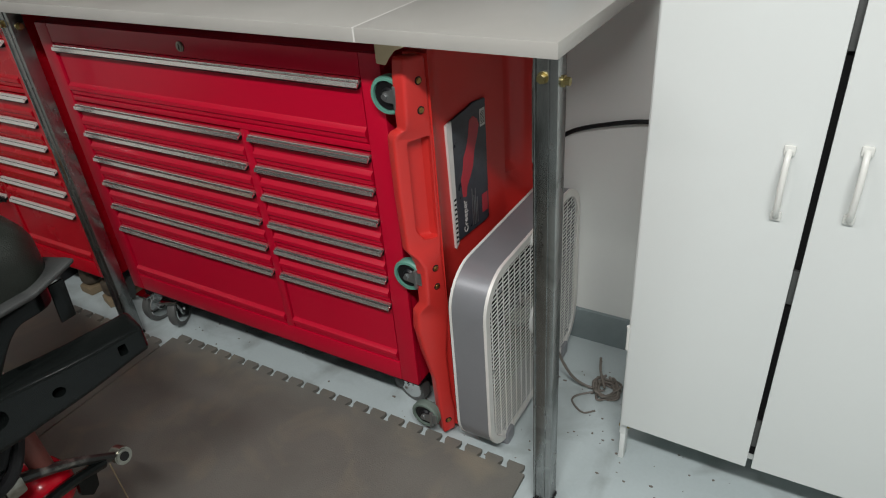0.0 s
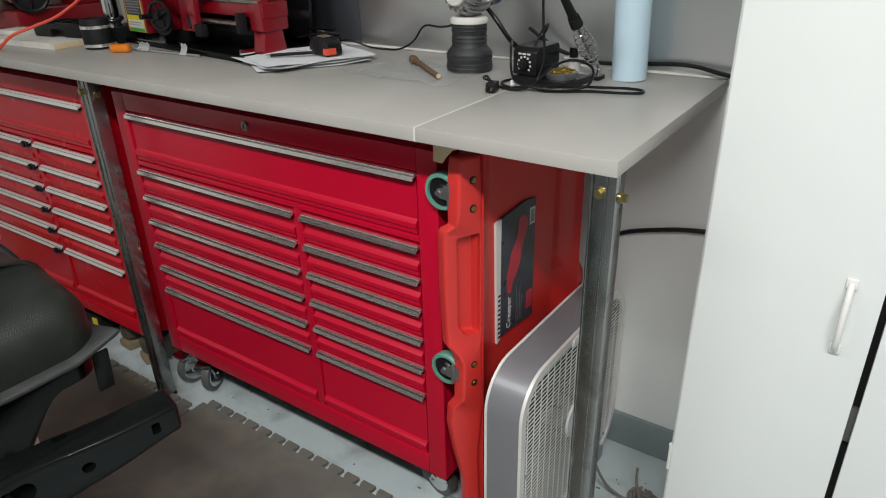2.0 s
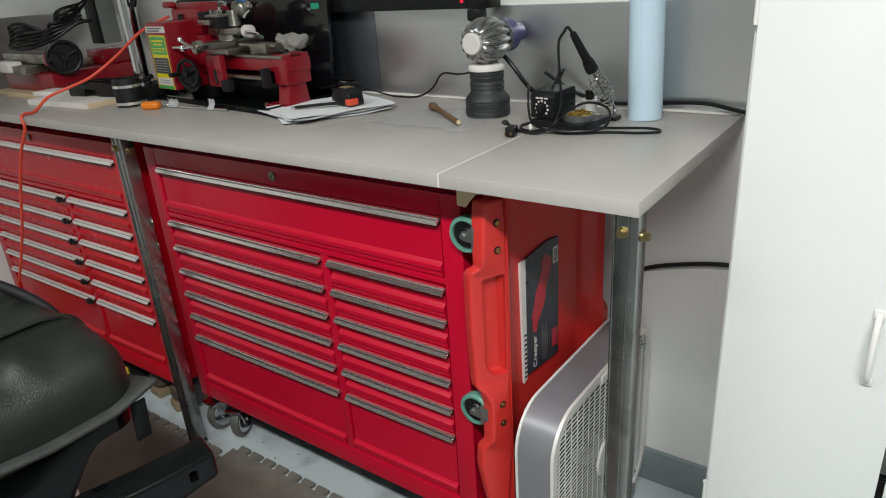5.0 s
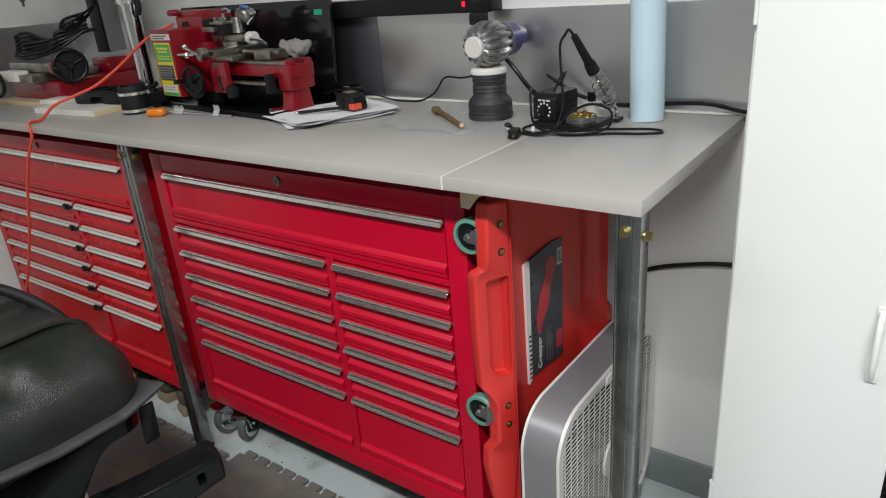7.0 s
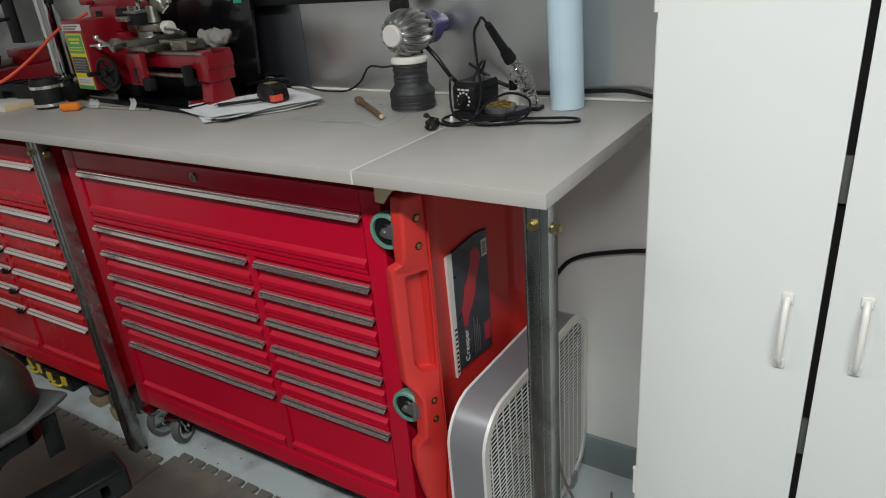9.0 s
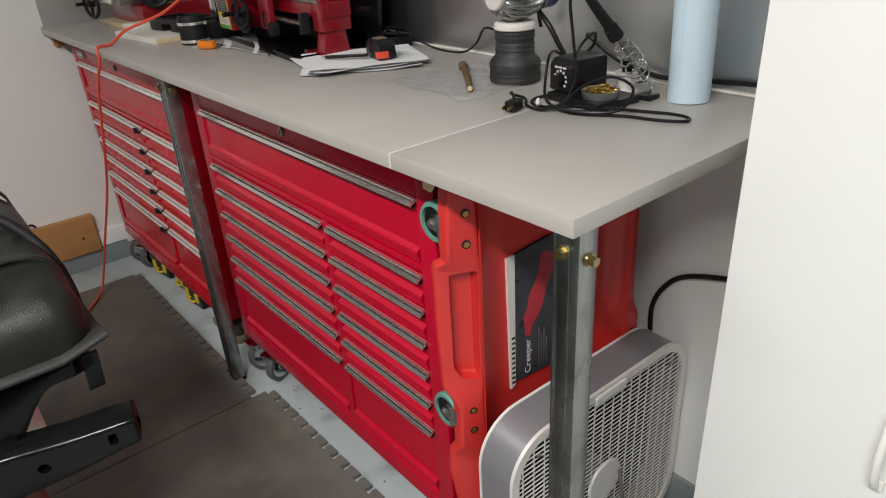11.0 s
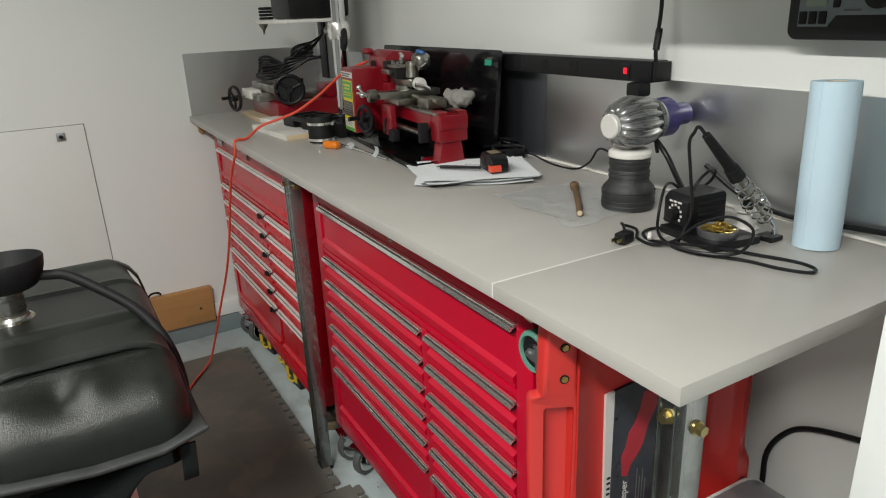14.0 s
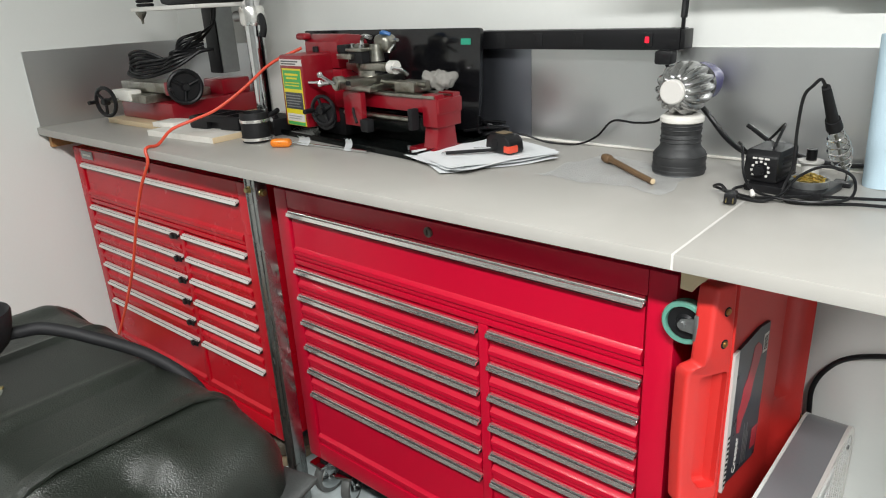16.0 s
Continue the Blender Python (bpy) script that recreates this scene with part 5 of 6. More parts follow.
lp("tool_bit", box(-0.075, -0.01, -0.06, -0.045, 0.248, 0.262, 0.001), STEEL, car)
lp("cutter", cyl((0.03, 0.0, 0.24), (0.03, 0.0, 0.285), 0.022, 0.017, seg=18), STEEL, car)
lp("steady_body", pillow(0.06, 0.05, 0.05, 0.018, 6, lambda p: p + Vector((0.035, 0.03, 0.285))), STEEL, car)
BLUEP = mat("blue_plastic", (0.03, 0.13, 0.35), 0.4)
lp("blue_clip", tube([(0.02, 0.03, 0.308), (0.04, 0.02, 0.314), (0.06, 0.03, 0.308)], 0.006, seg=8), BLUEP, car)
for p, q, r in (((0.065, 0.03, 0.29), (0.10, 0.02, 0.295), 0.005), ((0.07, 0.03, 0.28), (0.085, 0.0, 0.265), 0.004), ((-0.06, -0.11, 0.19), (-0.13, -0.125, 0.188), 0.0045), ((-0.02, -0.13, 0.192), (-0.075, -0.128, 0.186), 0.006)):
    lp("handle", cyl(p, q, r, seg=10), CHROME, car)
lp("ball_knob", rev([(0, -0.011), (0.008, -0.008), (0.011, 0), (0.008, 0.008), (0, 0.011)], pose(-0.07, -0.128, 0.188), 14), CHROME, car)
lp("tray_bolt", cyl((0.2, -0.05, 0.018), (0.2, -0.05, 0.028), 0.006, seg=6), GALV)
lp("gib_strip", box(-0.02, 0.05, -0.1165, -0.113, 0.186, 0.198, 0.001), MATT, car)
lp("cross_crank", tube([(0.015, -0.14, 0.192), (0.0, -0.148, 0.20), (-0.03, -0.15, 0.212)], 0.005, seg=8), CHROME, car)
lp("cross_ball", rev([(0, -0.009), (0.007, -0.006), (0.009, 0), (0.007, 0.006), (0, 0.009)], pose(-0.035, -0.15, 0.215), 12), CHROME, car)
lp("slide_dovetail", box(-0.06, 0.08, -0.022, 0.004, 0.208, 0.217, 0.001), MATT, car)
lp("post_bolt", cyl((-0.03, -0.035, 0.276), (-0.03, -0.035, 0.289), 0.006, seg=6), CHROME, car)
lp("post_bolt", cyl((0.008, -0.035, 0.276), (0.008, -0.035, 0.286), 0.006, seg=6), CHROME, car)
lp("chip_guard", box(-0.085, -0.045, -0.05, 0.0, 0.262, 0.285, 0.004), MATT, car)
lp("chuck", cyl((-0.05, 0, 0.245), (-0.012, 0, 0.245), 0.042, seg=28, bevel=0.003), STEEL)
lp("tailstock", box(0.13, 0.21, -0.03, 0.03, 0.163, 0.192, 0.004), STEEL)
lp("tailstock_bar", cyl((0.06, -0.01, 0.186), (0.24, -0.01, 0.186), 0.008, seg=14), STEEL)
rt = la.matrix_basis
wheel = handwheel(la, tuple(rt @ Vector((-0.075, -0.125, 0.095))), tuple(rt.to_3x3() @ Vector((0.25, -1, 0))), 0.040, 4)
lp("wheel_disc", cyl((-0.076, -0.115, 0.095), (-0.074, -0.122, 0.095), 0.038, seg=30), BLACK, wheel)
RAG = mat("grey_cotton_rag", (0.25, 0.24, 0.22), 0.9, var=0.15, scale=15, bump=0.3, bscale=300)
rag = thing("rag", (1.625, 0.475, 1.262), "crumpled grey shop rag on the lathe bed", "rag")
part("cloth", pillow(0.095, 0.065, 0.044, 0.021, 18, lambda p: p * (1 + 0.22 * noise.noise(p * 45)) + Vector((0, 0, 0.022 + 0.009 * noise.noise(p * 80)))), RAG, rag)

# ---- monitor, power strip, papers ----
SCREEN = mat("dark_screen_glass", (0.006, 0.006, 0.007), 0.12, var=0.1, bump=0)
mon = thing("monitor", (1.335, 0.55, TOP + 0.01), "black flat monitor leaning against the backsplash behind the lathe", "monitor", tilt=(-5, 0))
part("bezel", frame_ring(rounded(0.74, 0.275, 0.008, 3, 0, 0.158), rounded(0.70, 0.24, 0.003, 3, 0, 0.160), -0.0125, 0.0, "y"), SCREEN, mon)
part("screen", box(-0.352, 0.352, -0.012, -0.004, 0.04, 0.282), SCREEN, mon)
part("rear_shell", box(-0.330, 0.330, 0.001, 0.03, 0.03, 0.286, 0.008), BLACK, mon)
part("foot", box(-0.12, 0.12, -0.05, 0.03, -0.01, 0.02, 0.004), BLACK, mon)
MINT = mat("mint_green_label", (0.02, 0.32, 0.2), 0.5)
part("label", box(0.304, 0.338, -0.0142, -0.0127, 0.252, 0.268), MINT, mon, "small mint green label")

strip = thing("power_strip", (1.6, 0.63, 1.355), "long black metal power strip with red lit switch", "power strip")
wpart("housing", box(0.96, 2.236, 0.60, NORTH - 0.0045, 1.355, 1.402, 0.003), BLACK, strip)
for k in range(9):
    x = 1.02 + k * 0.118
    sk = wpart("socket", box(x, x + 0.03, 0.5985, 0.601, 1.364, 1.394, 0.001), MATT, strip, "black power socket")
    wpart("slot", box(x + 0.008, x + 0.010, 0.598, 0.599, 1.376, 1.388), DARK, sk)
    wpart("slot", box(x + 0.020, x + 0.022, 0.598, 0.599, 1.376, 1.388), DARK, sk)
REDGLOW = mat("red_neon_switch", (0.9, 0.01, 0.03), 0.3, glow=0.7, bump=0)
sw = wpart("switch_bezel", box(2.147, 2.173, 0.597, 0.601, 1.363, 1.393, 0.001), BLACK, strip)
wpart("switch", box(2.155, 2.165, 0.5955, 0.599, 1.371, 1.385, 0.001), REDGLOW, sw, "red lit rocker switch")
wpart("end_cap", box(2.236, 2.247, 0.602, NORTH - 0.005, 1.357, 1.40, 0.002), BLACK, strip)
wpart("cord", tube([(2.237, 0.612, 1.39), (2.240, 0.605, 1.43), (2.238, 0.615, 1.5), (2.236, 0.62, 1.56), (2.232, 0.64, 1.70), (2.230, 0.645, 1.8)], 0.0045), BLACK, strip)
wpart("strain_relief", tube([(2.240, 0.605, 1.425), (2.239, 0.613, 1.47)], 0.0075, seg=10), BLACK, strip)
wpart("plug", box(2.19, 2.23, 0.57, 0.61, 1.325, 1.357, 0.008), BLACK, strip, "black plug hanging under the strip")
wpart("plug_cord", tube([(2.21, 0.585, 1.335), (2.225, 0.585, 1.31), (2.247, 0.60, 1.27), (2.25, 0.62, 1.20)], 0.004), BLACK, strip)

SLATE = mat("slate_fascia", (0.16, 0.19, 0.20), 0.35, var=0.06, bump=0.02)
LCD = mat("grey_green_display", (0.22, 0.27, 0.21), 0.15, var=0.04, bump=0)
dev = thing("wall_device", (2.72, 0.62, 1.452), "black wall-mounted meter with grey-green display and square buttons", "meter")
wpart("case", prism(rounded(0.375, 0.27, 0.018, 5, 2.733, 1.587), 0.598, NORTH - 0.001, "y", bevel=0.004), BLACK, dev)
fas = wpart("fascia", prism([(2.566, 1.474), (2.618, 1.474), (2.632, 1.492), (2.905, 1.492), (2.905, 1.70), (2.566, 1.70)], 0.5955, 0.5985, "y"), SLATE, dev, "slate grey fascia")
wpart("display", box(2.578, 2.615, 0.5935, 0.5958, 1.506, 1.57, 0.001), LCD, dev, "grey-green display")
wpart("rocker", box(2.626, 2.638, 0.5925, 0.5958, 1.504, 1.53, 0.002), MATT, dev)
wpart("knob", cyl((2.70, 0.5955, 1.525), (2.70, 0.586, 1.525), 0.024, seg=28, bevel=0.003), BLACK, dev, "round black knob")
wpart("print_mark", box(2.645, 2.673, 0.595, 0.5956, 1.4985, 1.5015), CASTW, fas)
for k in range(3):
    wpart("button", box(2.569 + 0.0175 * k, 2.5825 + 0.0175 * k, 0.592, 0.5958, 1.478, 1.499, 0.0025), MATT, dev, "small black button")

# Out-of-view caster: an assumed cabinet that throws the soft-sided shadow on the wall.
upper = thing("wall_cabinet", (2.252, NORTH, 1.612), "unseen white cabinet added to shade the wall over the end of the bench", "cabinet")
part("side_panel", box(0, 0.016, -0.312, -0.001, 0, 0.7, 0.001), CABW, upper)
part("side_panel", box(0.684, 0.70, -0.312, -0.001, 0, 0.7, 0.001), CABW, upper)
part("base_panel", box(0.0165, 0.6835, -0.312, -0.001, 0.0, 0.016), CABW, upper)
part("top_panel", box(0.0165, 0.6835, -0.312, -0.001, 0.684, 0.7), CABW, upper)
for x in (0.001, 0.3515):
    part("door", box(x, x + 0.3475, -0.330, -0.313, 0.0, 0.699, 0.0015), CABW, upper)

pap = thing("paper_sheets", (1.83, 0.39, TOP), "loose stack of crumpled white paper sheets", "paper")
rnd = random.Random(11)
for k in range(5):
    a = radians(-24 + (-9, 6, -3, 10, -1)[k])
    sh = bmesh.new()
    rows = []
    for i in range(9):
        row = []
        for j in range(9):
            u, v = (i / 8 - 0.5) * 0.24, (j / 8 - 0.5) * 0.30
            x, y = u * math.cos(a) - v * math.sin(a), u * math.sin(a) + v * math.cos(a)
            lift = 0.0026 * k + 0.007 * (0.5 + 0.5 * noise.noise(Vector((x * 12, y * 12, k * 3.1)))) * ((abs(u) / 0.12) ** 3 + (abs(v) / 0.15) ** 3)
            row.append(sh.verts.new((x + (0.006, -0.008, 0.004, -0.003, 0.002)[k], y + (-0.004, 0.006, 0.0, -0.008, 0.004)[k], 0.001 + lift)))
        rows.append(row)
    for p, q in zip(rows, rows[1:]):
        for j in range(8):
            sh.faces.new((p[j], q[j], q[j + 1], p[j + 1]))
    part("sheet", sh, PAPER, pap, smooth=0)
tape = thing("tape_measure", (1.875, 0.425, TOP + 0.014), "black tape measure with orange-red lock button", "tape measure", turn=-14)
part("case", prism([(-0.042, 0), (0.042, 0), (0.047, 0.010), (0.042, 0.034), (0.026, 0.046), (-0.024, 0.048), (-0.042, 0.036), (-0.045, 0.014)], -0.025, 0.025, "y", bevel=0.006, seg=3), BLACK, tape)
part("lock_button", box(0.026, 0.048, -0.027, 0.004, 0.004, 0.022, 0.004), HOSE, tape, "orange-red lock button")
part("badge", cyl((-0.008, -0.0253, 0.024), (-0.008, -0.0262, 0.024), 0.012, seg=24), MATT, tape)
part("top_plate", box(-0.018, 0.016, -0.014, 0.014, 0.047, 0.0495, 0.001), SOLE, tape)
pen = thing("pen", (1.815, 0.36, TOP + 0.019), "dark ballpoint pen on the papers", "pen", turn=38)
part("barrel", cyl((-0.06, 0, 0.0), (0.055, 0, 0.004), 0.0045, seg=10), BLACK, pen)
part("tip", cyl((-0.072, 0, -0.0005), (-0.06, 0, 0.0), 0.0015, 0.0045, seg=10), CHROME, pen)
part("clip", box(0.01, 0.052, -0.001, 0.001, 0.006, 0.011), CHROME, pen)

# ---- plastic sheet, stick, vacuum head ----
FILM = mat("clear_plastic_film", (0.62, 0.64, 0.66), 0.12, var=0.05, bump=0.6, bscale=30, alpha=0.28, depth=0.01)
film = thing("plastic_film", (2.19, 0.42, TOP), "thin clear plastic bag lying flat on the bench", "plastic bag")
fb = bmesh.new()
rows = []
for i in range(25):
    row = []
    for j in range(19):
        u, v = i / 24, j / 18
        x = 2.045 + 0.30 * u + 0.03 * v * (1 - u) + 0.008 * math.sin(9 * v)
        y = 0.30 + 0.24 * v - 0.01 * u + 0.008 * math.sin(11 * u)
        row.append(fb.verts.new((x - 2.19, y - 0.42, 0.0012 + 0.006 * max(0, noise.noise(Vector((x * 26, y * 26, 0.3)))) + 0.007 * abs(noise.noise(Vector((x * 60, y * 15, 2)))))))
    rows.append(row)
for p, q in zip(rows, rows[1:]):
    for j in range(18):
        fb.faces.new((p[j], q[j], q[j + 1], p[j + 1]))
part("film", fb, FILM, film, smooth=60)
BAMB = mat("brown_stick_wood", (0.13, 0.075, 0.035), 0.65, var=0.35, scale=20)
stick = thing("wooden_stick", (2.21, 0.42, TOP), "short brown wooden stick with a knobbly end", "stick")
wpart("stick", tube([(2.115, 0.492, TOP + 0.012), (2.16, 0.458, TOP + 0.012), (2.23, 0.405, TOP + 0.009), (2.30, 0.348, TOP + 0.0085)], 0.0075, seg=10, r2=0.0065), BAMB, stick)
wpart("knob", pillow(0.035, 0.022, 0.02, 0.009, 6, lambda p: Matrix.Rotation(radians(-38), 3, "Z") @ p + Vector((2.13, 0.481, TOP + 0.012))), BAMB, stick)
wpart("cut_end", cyl((2.3005, 0.3475, TOP + 0.010), (2.302, 0.3465, TOP + 0.010), 0.0055, seg=12), PLY, stick)

SMOKE = mat("smoky_clear_plastic", (0.26, 0.26, 0.255), 0.1, 0.75, var=0.25, scale=30, bump=0.0, coat=1.0)
PURPLE = mat("purple_blue_plastic", (0.035, 0.03, 0.14), 0.3, var=0.1, coat=0.3)
WORN = mat("dusty_black_rubber", (0.022, 0.023, 0.024), 0.55, var=0.3, scale=20, bump=0.1, stain=(0.1, 0.1, 0.1), amount=0.3, sscale=14)
vac = thing("vacuum_head", (2.30, 0.483, TOP), "clear cyclone vacuum head standing on a black rubber coupling", "vacuum cleaner")
part("coupling", rev([(0.044, 0.001), (0.056, 0.001), (0.058, 0.010), (0.056, 0.028), (0.058, 0.034), (0.055, 0.05), (0.046, 0.060), (0.043, 0.066), (0.043, 0.088), (0.0415, 0.091), (0.043, 0.095), (0.043, 0.116), (0.036, 0.118), (0.0, 0.118)], None, 40), WORN, vac, "stepped black rubber coupling")
for z, r in ((0.012, 0.0575), (0.022, 0.0565), (0.043, 0.0568), (0.074, 0.0432), (0.084, 0.0432), (0.102, 0.0432), (0.111, 0.0430)):
    part("rib", ring(r, 0.0016, pose(0, 0, z), 36, 8), WORN, vac)
part("collar", rev([(0.043, 0.117), (0.046, 0.119), (0.047, 0.122), (0.046, 0.129), (0.040, 0.134), (0.0, 0.134)], None, 40), PAINTW, vac, "chipped white collar")
axis = Vector((0.04, 1.0, 0.03)).normalized()
mid = Vector((0.0, 0.005, 0.192))
vm = Matrix.Translation(mid) @ axis.to_track_quat("Z", "Y").to_matrix().to_4x4()
part("cyclone_body", rev([(0.0, -0.058), (0.023, -0.060), (0.033, -0.054), (0.041, -0.042), (0.046, -0.024), (0.048, -0.004), (0.046, 0.016), (0.042, 0.034), (0.037, 0.046), (0.032, 0.052), (0.0, 0.052)], vm, 182, lobes=14, amp=0.24), SMOKE, vac, "lobed smoky clear cyclone", smooth=60)
part("end_disc", rev([(0.0, -0.070), (0.024, -0.070), (0.027, -0.067), (0.027, -0.055), (0.0, -0.055)], vm, 36), STWHITE, vac, "round white end cap")
part("back_collar", rev([(0.0, 0.048), (0.044, 0.045), (0.047, 0.052), (0.044, 0.06), (0.0, 0.06)], vm, 36), SMOKE, vac)
part("motor_tube", rev([(0.0, 0.058), (0.043, 0.058), (0.044, 0.095), (0.034, 0.105), (0.026, 0.112), (0.025, 0.150), (0.0, 0.150)], vm, 32), PURPLE, vac, "purple-blue motor tube")
part("tail_cord", tube([(0.0, 0.05, 0.17), (0.035, 0.07, 0.12), (0.08, 0.06, 0.075), (0.13, 0.03, 0.055), (0.17, 0.0, 0.07)], 0.006), BLACK, vac)
for ob in vac.children_recursive:
    for v in ob.data.vertices:
        v.co = Vector((v.co.x * 0.97, v.co.y * 0.97, v.co.z * 0.945))
wire = thing("thin_wire", (2.1, 0.58, TOP), "thin black wire curling behind the bench items", "cable")
wpart("wire", tube([(2.262, 0.50, 1.235), (2.22, 0.53, 1.205), (2.15, 0.575, 1.19), (2.08, 0.60, 1.185), (2.03, 0.615, 1.14), (1.97, 0.62, 1.113), (1.88, 0.615, 1.112), (1.80, 0.60, 1.13), (1.74, 0.59, 1.118)], 0.0028, seg=8), BLACK, wire)
pile = thing("cable_pile", (1.70, 0.57, TOP), "small heap of black cables beside the lathe", "cable")
rnd = random.Random(5)
for k in range(4):
    wpart("cable", tube([(1.66 + 0.10 * rnd.random(), 0.53 + 0.09 * rnd.random(), TOP + 0.024 + 0.03 * rnd.random()) for i in range(7)], 0.004, seg=8), BLACK, pile)
wpart("brick", box(1.70, 1.755, 0.55, 0.62, TOP, TOP + 0.03, 0.004), BLACK, pile)

# ---- soldering station ----
BRASS = mat("brass_wool", (0.62, 0.45, 0.12), 0.35, 1.0, var=0.3, scale=60, bump=0.8, bscale=200)
sol = thing("soldering_station", (2.54, 0.447, TOP), "black soldering station with dial, brass sponge and iron holder", "soldering station", turn=-8)
part("base", box(-0.072, 0.070, -0.052, 0.056, 0, 0.016, 0.004), BLACK, sol)
hs = part("housing", prism([(-0.036, 0.0165), (-0.036, 0.066), (-0.026, 0.078), (0.050, 0.080), (0.056, 0.074), (0.056, 0.0165)], -0.082, -0.018, "x", bevel=0.004), BLACK, sol)
for k in range(4):
    part("vent", box(-0.0195, -0.0172, -0.012, 0.044, 0.028 + 0.011 * k, 0.032 + 0.011 * k), DARK, hs)
part("seam", box(-0.0822, -0.0176, -0.0364, 0.0562, 0.021, 0.0225), DARK, hs)
part("dial", cyl((-0.050, -0.035, 0.040), (-0.050, -0.048, 0.040), 0.0105, seg=20, bevel=0.002), BLACK, hs)
marks = bmesh.new()
for i in range(9):
    a = radians(-40 + i * 32)
    cx, cz = -0.050 + 0.0165 * math.cos(a), 0.040 + 0.0165 * math.sin(a)
    box(cx - 0.0022, cx + 0.0022, -0.0372, -0.0362, cz - 0.0022, cz + 0.0022, bm=marks)
for x0, x1 in ((-0.066, -0.058), (-0.055, -0.046), (-0.043, -0.034)):
    box(x0, x1, -0.0372, -0.0362, 0.061, 0.0645, bm=marks)
part("print_marks", marks, STWHITE, hs, "white dial marks")
part("sponge_dish", rev([(0.026, 0.016), (0.033, 0.016), (0.036, 0.030), (0.033, 0.030), (0.027, 0.020), (0.0, 0.020)], pose(0.030, -0.008, 0), 28), GALV, sol)
bs = bmesh.new()
rnd = random.Random(2)
for k in range(14):
    pts = [(0.030 + 0.023 * rnd.uniform(-1, 1), -0.008 + 0.023 * rnd.uniform(-1, 1), 0.022 + 0.014 * rnd.random()) for i in range(5)]
    tube(pts, 0.0016, seg=5, res=4, bm=bs)
part("brass_sponge", bs, BRASS, sol, "curly brass tip cleaner")
hold = thing("iron_holder", (2.605, 0.50, TOP), "coiled steel spring holder with a black soldering iron in it", "soldering iron")
A, B = Vector((2.610, 0.515, 1.145)), Vector((2.598, 0.425, 1.245))
ax = (B - A).normalized()
s1 = ax.orthogonal().normalized()
s2 = ax.cross(s1)
coil = []
for i in range(110):
    f = i / 109
    r = 0.010 + 0.012 * math.sin(math.pi * min(1, f * 1.1)) * (0.55 + 0.45 * (1 - f))
    a = f * 7.5 * 2 * math.pi
    coil.append(A.lerp(B, f) + r * (math.cos(a) * s1 + math.sin(a) * s2))
wpart("spring", tube(coil, 0.0017, seg=6, res=2), CHROME, hold, "bright coiled spring")
wpart("post", tube([(2.615, 0.525, TOP + 0.001), (2.616, 0.53, 1.13), (2.612, 0.52, 1.148)], 0.004, seg=8), CHROME, hold)
wpart("foot", box(2.594, 2.628, 0.508, 0.542, TOP, TOP + 0.010, 0.003), BLACK, hold)
D = Vector((2.592, 0.352, 1.318))
iron = tube([B - ax * 0.015, B + ax * 0.015, B.lerp(D, 0.45), B.lerp(D, 0.8), D], 0.0112, seg=14, r2=0.007)
wpart("iron_handle", iron, MATT, hold, "black rubber iron handle")
wpart("iron_grip", cyl(B - ax * 0.012, B + ax * 0.012, 0.0142, 0.0125, seg=18), MATT, hold)
wpart("iron_shaft", cyl(A - ax * 0.002, B, 0.0035, seg=10), STEEL, hold)
wpart("iron_cord", tube([D, D + Vector((-0.006, -0.012, 0.014)), (2.575, 0.345, 1.322), (2.56, 0.352, 1.30), (2.552, 0.372, 1.24), (2.550, 0.385, 1.17), (2.540, 0.375, 1.125), (2.555, 0.350, 1.113), (2.60, 0.362, 1.112), (2.66, 0.392, 1.112), (2.715, 0.405, 1.112), (2.752, 0.425, 1.112), (2.748, 0.447, 1.112), (2.715, 0.452, 1.112), (2.665, 0.432, 1.113), (2.60, 0.398, 1.116), (2.545, 0.355, 1.118), (2.50, 0.345, 1.113), (2.462, 0.362, 1.112), (2.448, 0.395, 1.112), (2.47, 0.42, 1.116)], 0.0029, seg=8), BLACK, hold)
sol2 = thing("station_cord", (2.5, 0.35, TOP), "black mains cord of the soldering station with its plug", "cable")
wpart("cord", tube([(2.47, 0.46, 1.135), (2.44, 0.50, 1.155), (2.425, 0.475, 1.185), (2.445, 0.43, 1.185), (2.462, 0.40, 1.14), (2.49, 0.372, 1.120), (2.54, 0.345, 1.118), (2.60, 0.35, 1.118), (2.648, 0.39, 1.122), (2.64, 0.435, 1.150), (2.595, 0.43, 1.165), (2.560, 0.395, 1.150), (2.545, 0.36, 1.125), (2.52, 0.332, 1.113), (2.475, 0.335, 1.113), (2.435, 0.372, 1.113), (2.425, 0.345, 1.125), (2.445, 0.325, 1.135), (2.462, 0.318, 1.122)], 0.0028, seg=8), BLACK, sol2)
wpart("cord", tube([(2.44, 0.50, 1.155), (2.47, 0.53, 1.19), (2.50, 0.50, 1.225), (2.505, 0.46, 1.215), (2.50, 0.44, 1.188)], 0.0029, seg=8), BLACK, sol2)
pl = box(-0.011, 0.011, -0.035, 0.0, 0, 0.02, 0.004)
bmesh.ops.transform(pl, matrix=pose(2.466, 0.322, TOP + 0.002, 0, 0, 14), verts=pl.verts[:])
pg = wpart("plug", pl, BLACK, sol2, "black two-pin plug")
pn = bmesh.new()
for s in (-0.006, 0.006):
    box(s - 0.001, s + 0.001, -0.05, -0.034, 0.007, 0.013, bm=pn)
bmesh.ops.transform(pn, matrix=pose(2.466, 0.322, TOP + 0.002, 0, 0, 14), verts=pn.verts[:])
wpart("pins", pn, ZINC, pg)
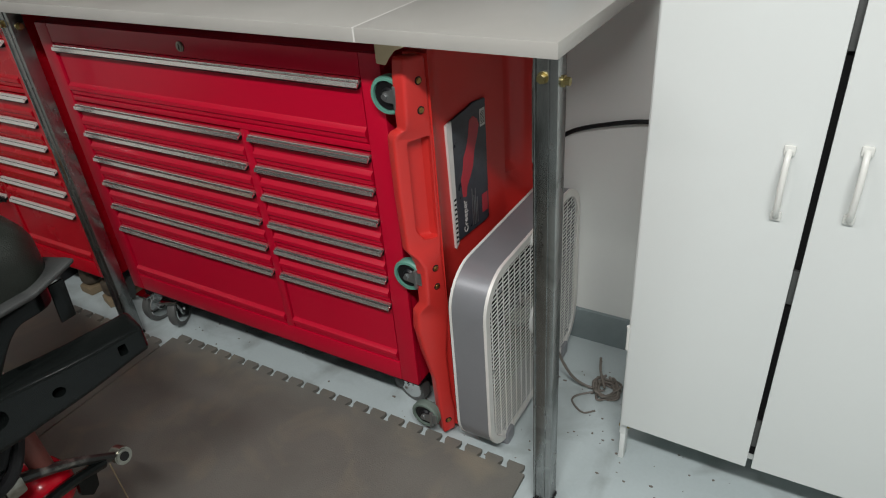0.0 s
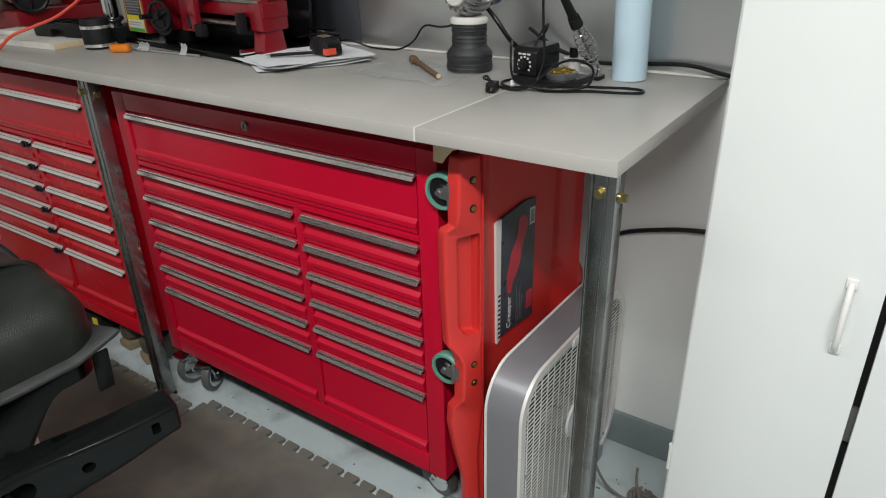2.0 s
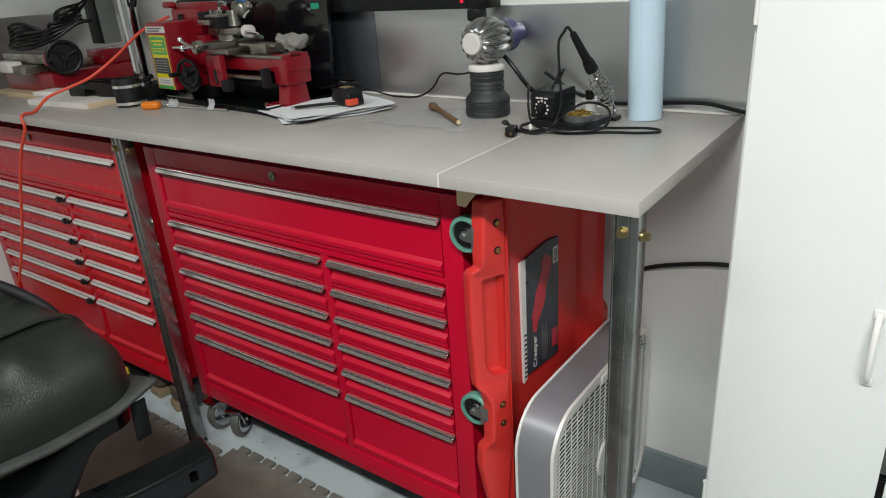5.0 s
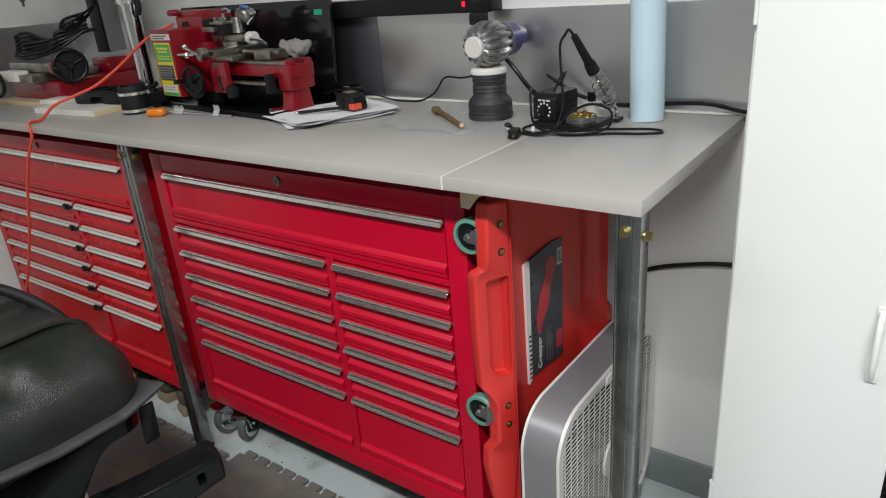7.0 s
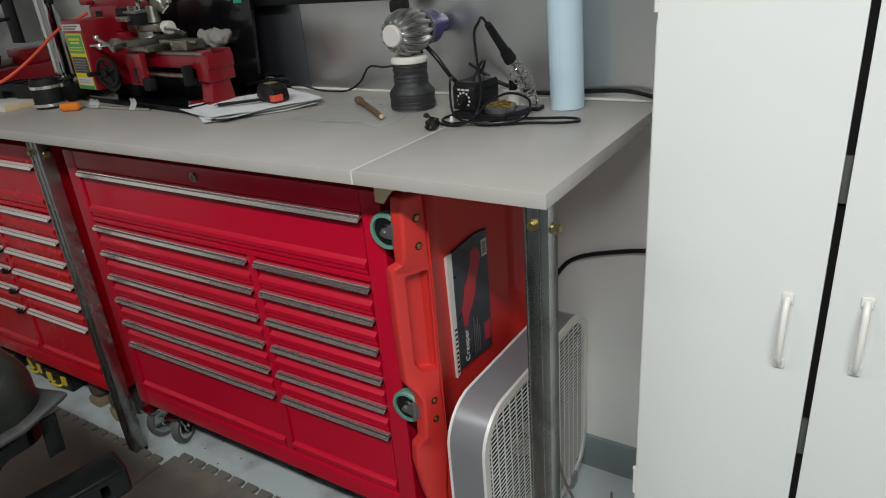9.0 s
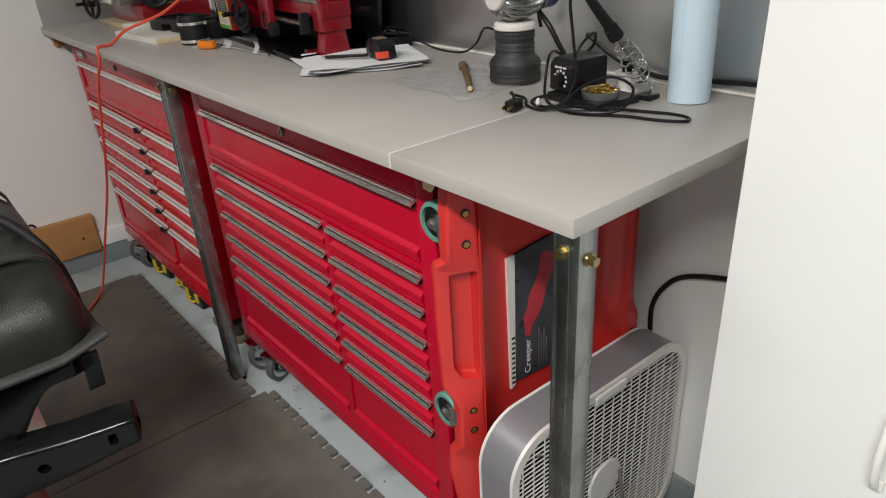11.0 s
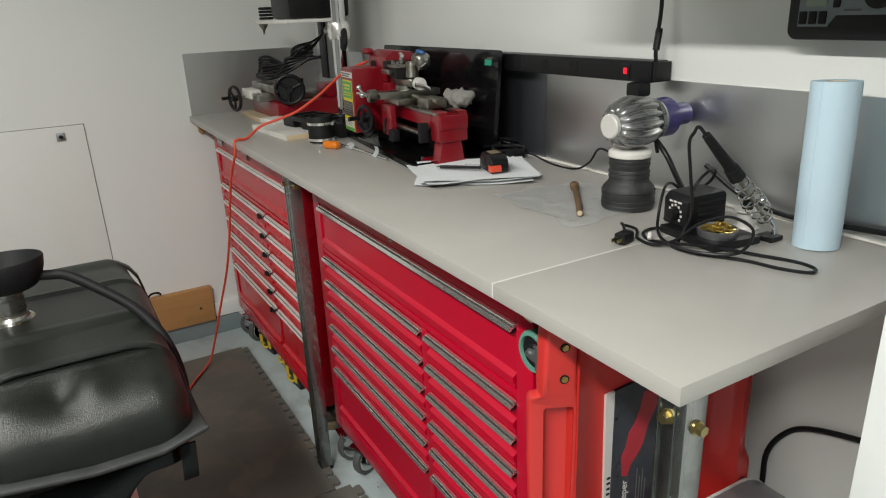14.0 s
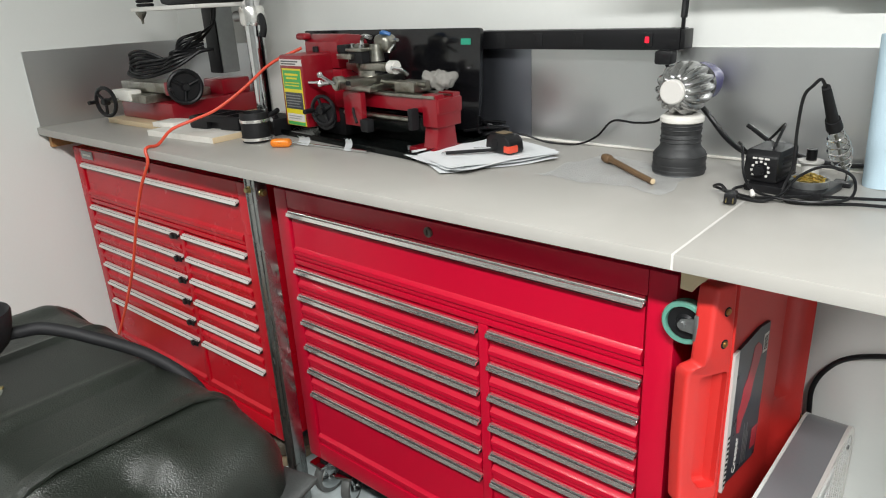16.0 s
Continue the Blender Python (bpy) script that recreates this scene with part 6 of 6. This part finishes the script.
wpart("tie", tube([(2.495, 0.353, 1.116), (2.495, 0.345, 1.125), (2.50, 0.338, 1.117)], 0.004, seg=8), STWHITE, sol2, "white twist tie")
spl = thing("solder_spool", (2.545, 0.548, TOP), "small white spool of solder wire", "solder spool")
part("flange", cyl((0, 0, 0.0), (0, 0, 0.004), 0.024, seg=28), STWHITE, spl)
part("solder", cyl((0, 0, 0.004), (0, 0, 0.036), 0.017, seg=28), ALU_PALE, spl)
part("flange", cyl((0, 0, 0.036), (0, 0, 0.040), 0.024, seg=28), STWHITE, spl)
part("core", cyl((0, 0, 0.040), (0, 0, 0.062), 0.010, seg=16), BLACK, spl)

roll = thing("paper_towel_roll", (2.676, 0.562, TOP), "tall roll of pale blue shop paper towel", "paper roll", tilt=(-1.5, -2.0))
part("paper", rev([(0.018, 0.0), (0.038, 0.0), (0.0385, 0.002), (0.0385, 0.281), (0.038, 0.283), (0.018, 0.283), (0.018, 0.0)], None, 40), BLUE, roll)
part("core", rev([(0.015, 0.0005), (0.0178, 0.0005), (0.0178, 0.2825), (0.015, 0.2825), (0.015, 0.0005)], None, 28), PLY, roll, "cardboard core")
seam = box(-0.0005, 0.0005, -0.0392, -0.0382, 0.001, 0.282)
part("loose_edge", seam, BLUE, roll)
bc = thing("bench_cable", (2.8, 0.62, TOP), "thick black cable along the back of the bench", "cable")
wpart("cord", tube([(2.40, 0.60, 1.20), (2.47, 0.62, 1.15), (2.56, 0.632, 1.125), (2.66, 0.636, 1.128), (2.78, 0.636, 1.135), (2.86, 0.625, 1.125), (2.92, 0.61, 1.117)], 0.0052), BLACK, bc)

# ---- dirt on the floor ----
rnd = random.Random(21)
db = bmesh.new()
for k in range(150):
    x, y = (rnd.uniform(2.7, 3.3), rnd.uniform(-0.25, 0.6)) if k % 3 else (rnd.uniform(1.5, 2.7), rnd.uniform(0.0, 0.25))
    r = rnd.uniform(0.0012, 0.0042)
    bmesh.ops.create_icosphere(db, subdivisions=1, radius=r, matrix=Matrix.Translation((x, y, r * 0.35)) @ Matrix.Diagonal((rnd.uniform(0.7, 2.0), 1, 0.45, 1)))
grit = part("floor_grit", db, WIRE, None)
tagged(grit, "scattered dark grit and crumbs on the painted floor", "grit", kind="stuff")
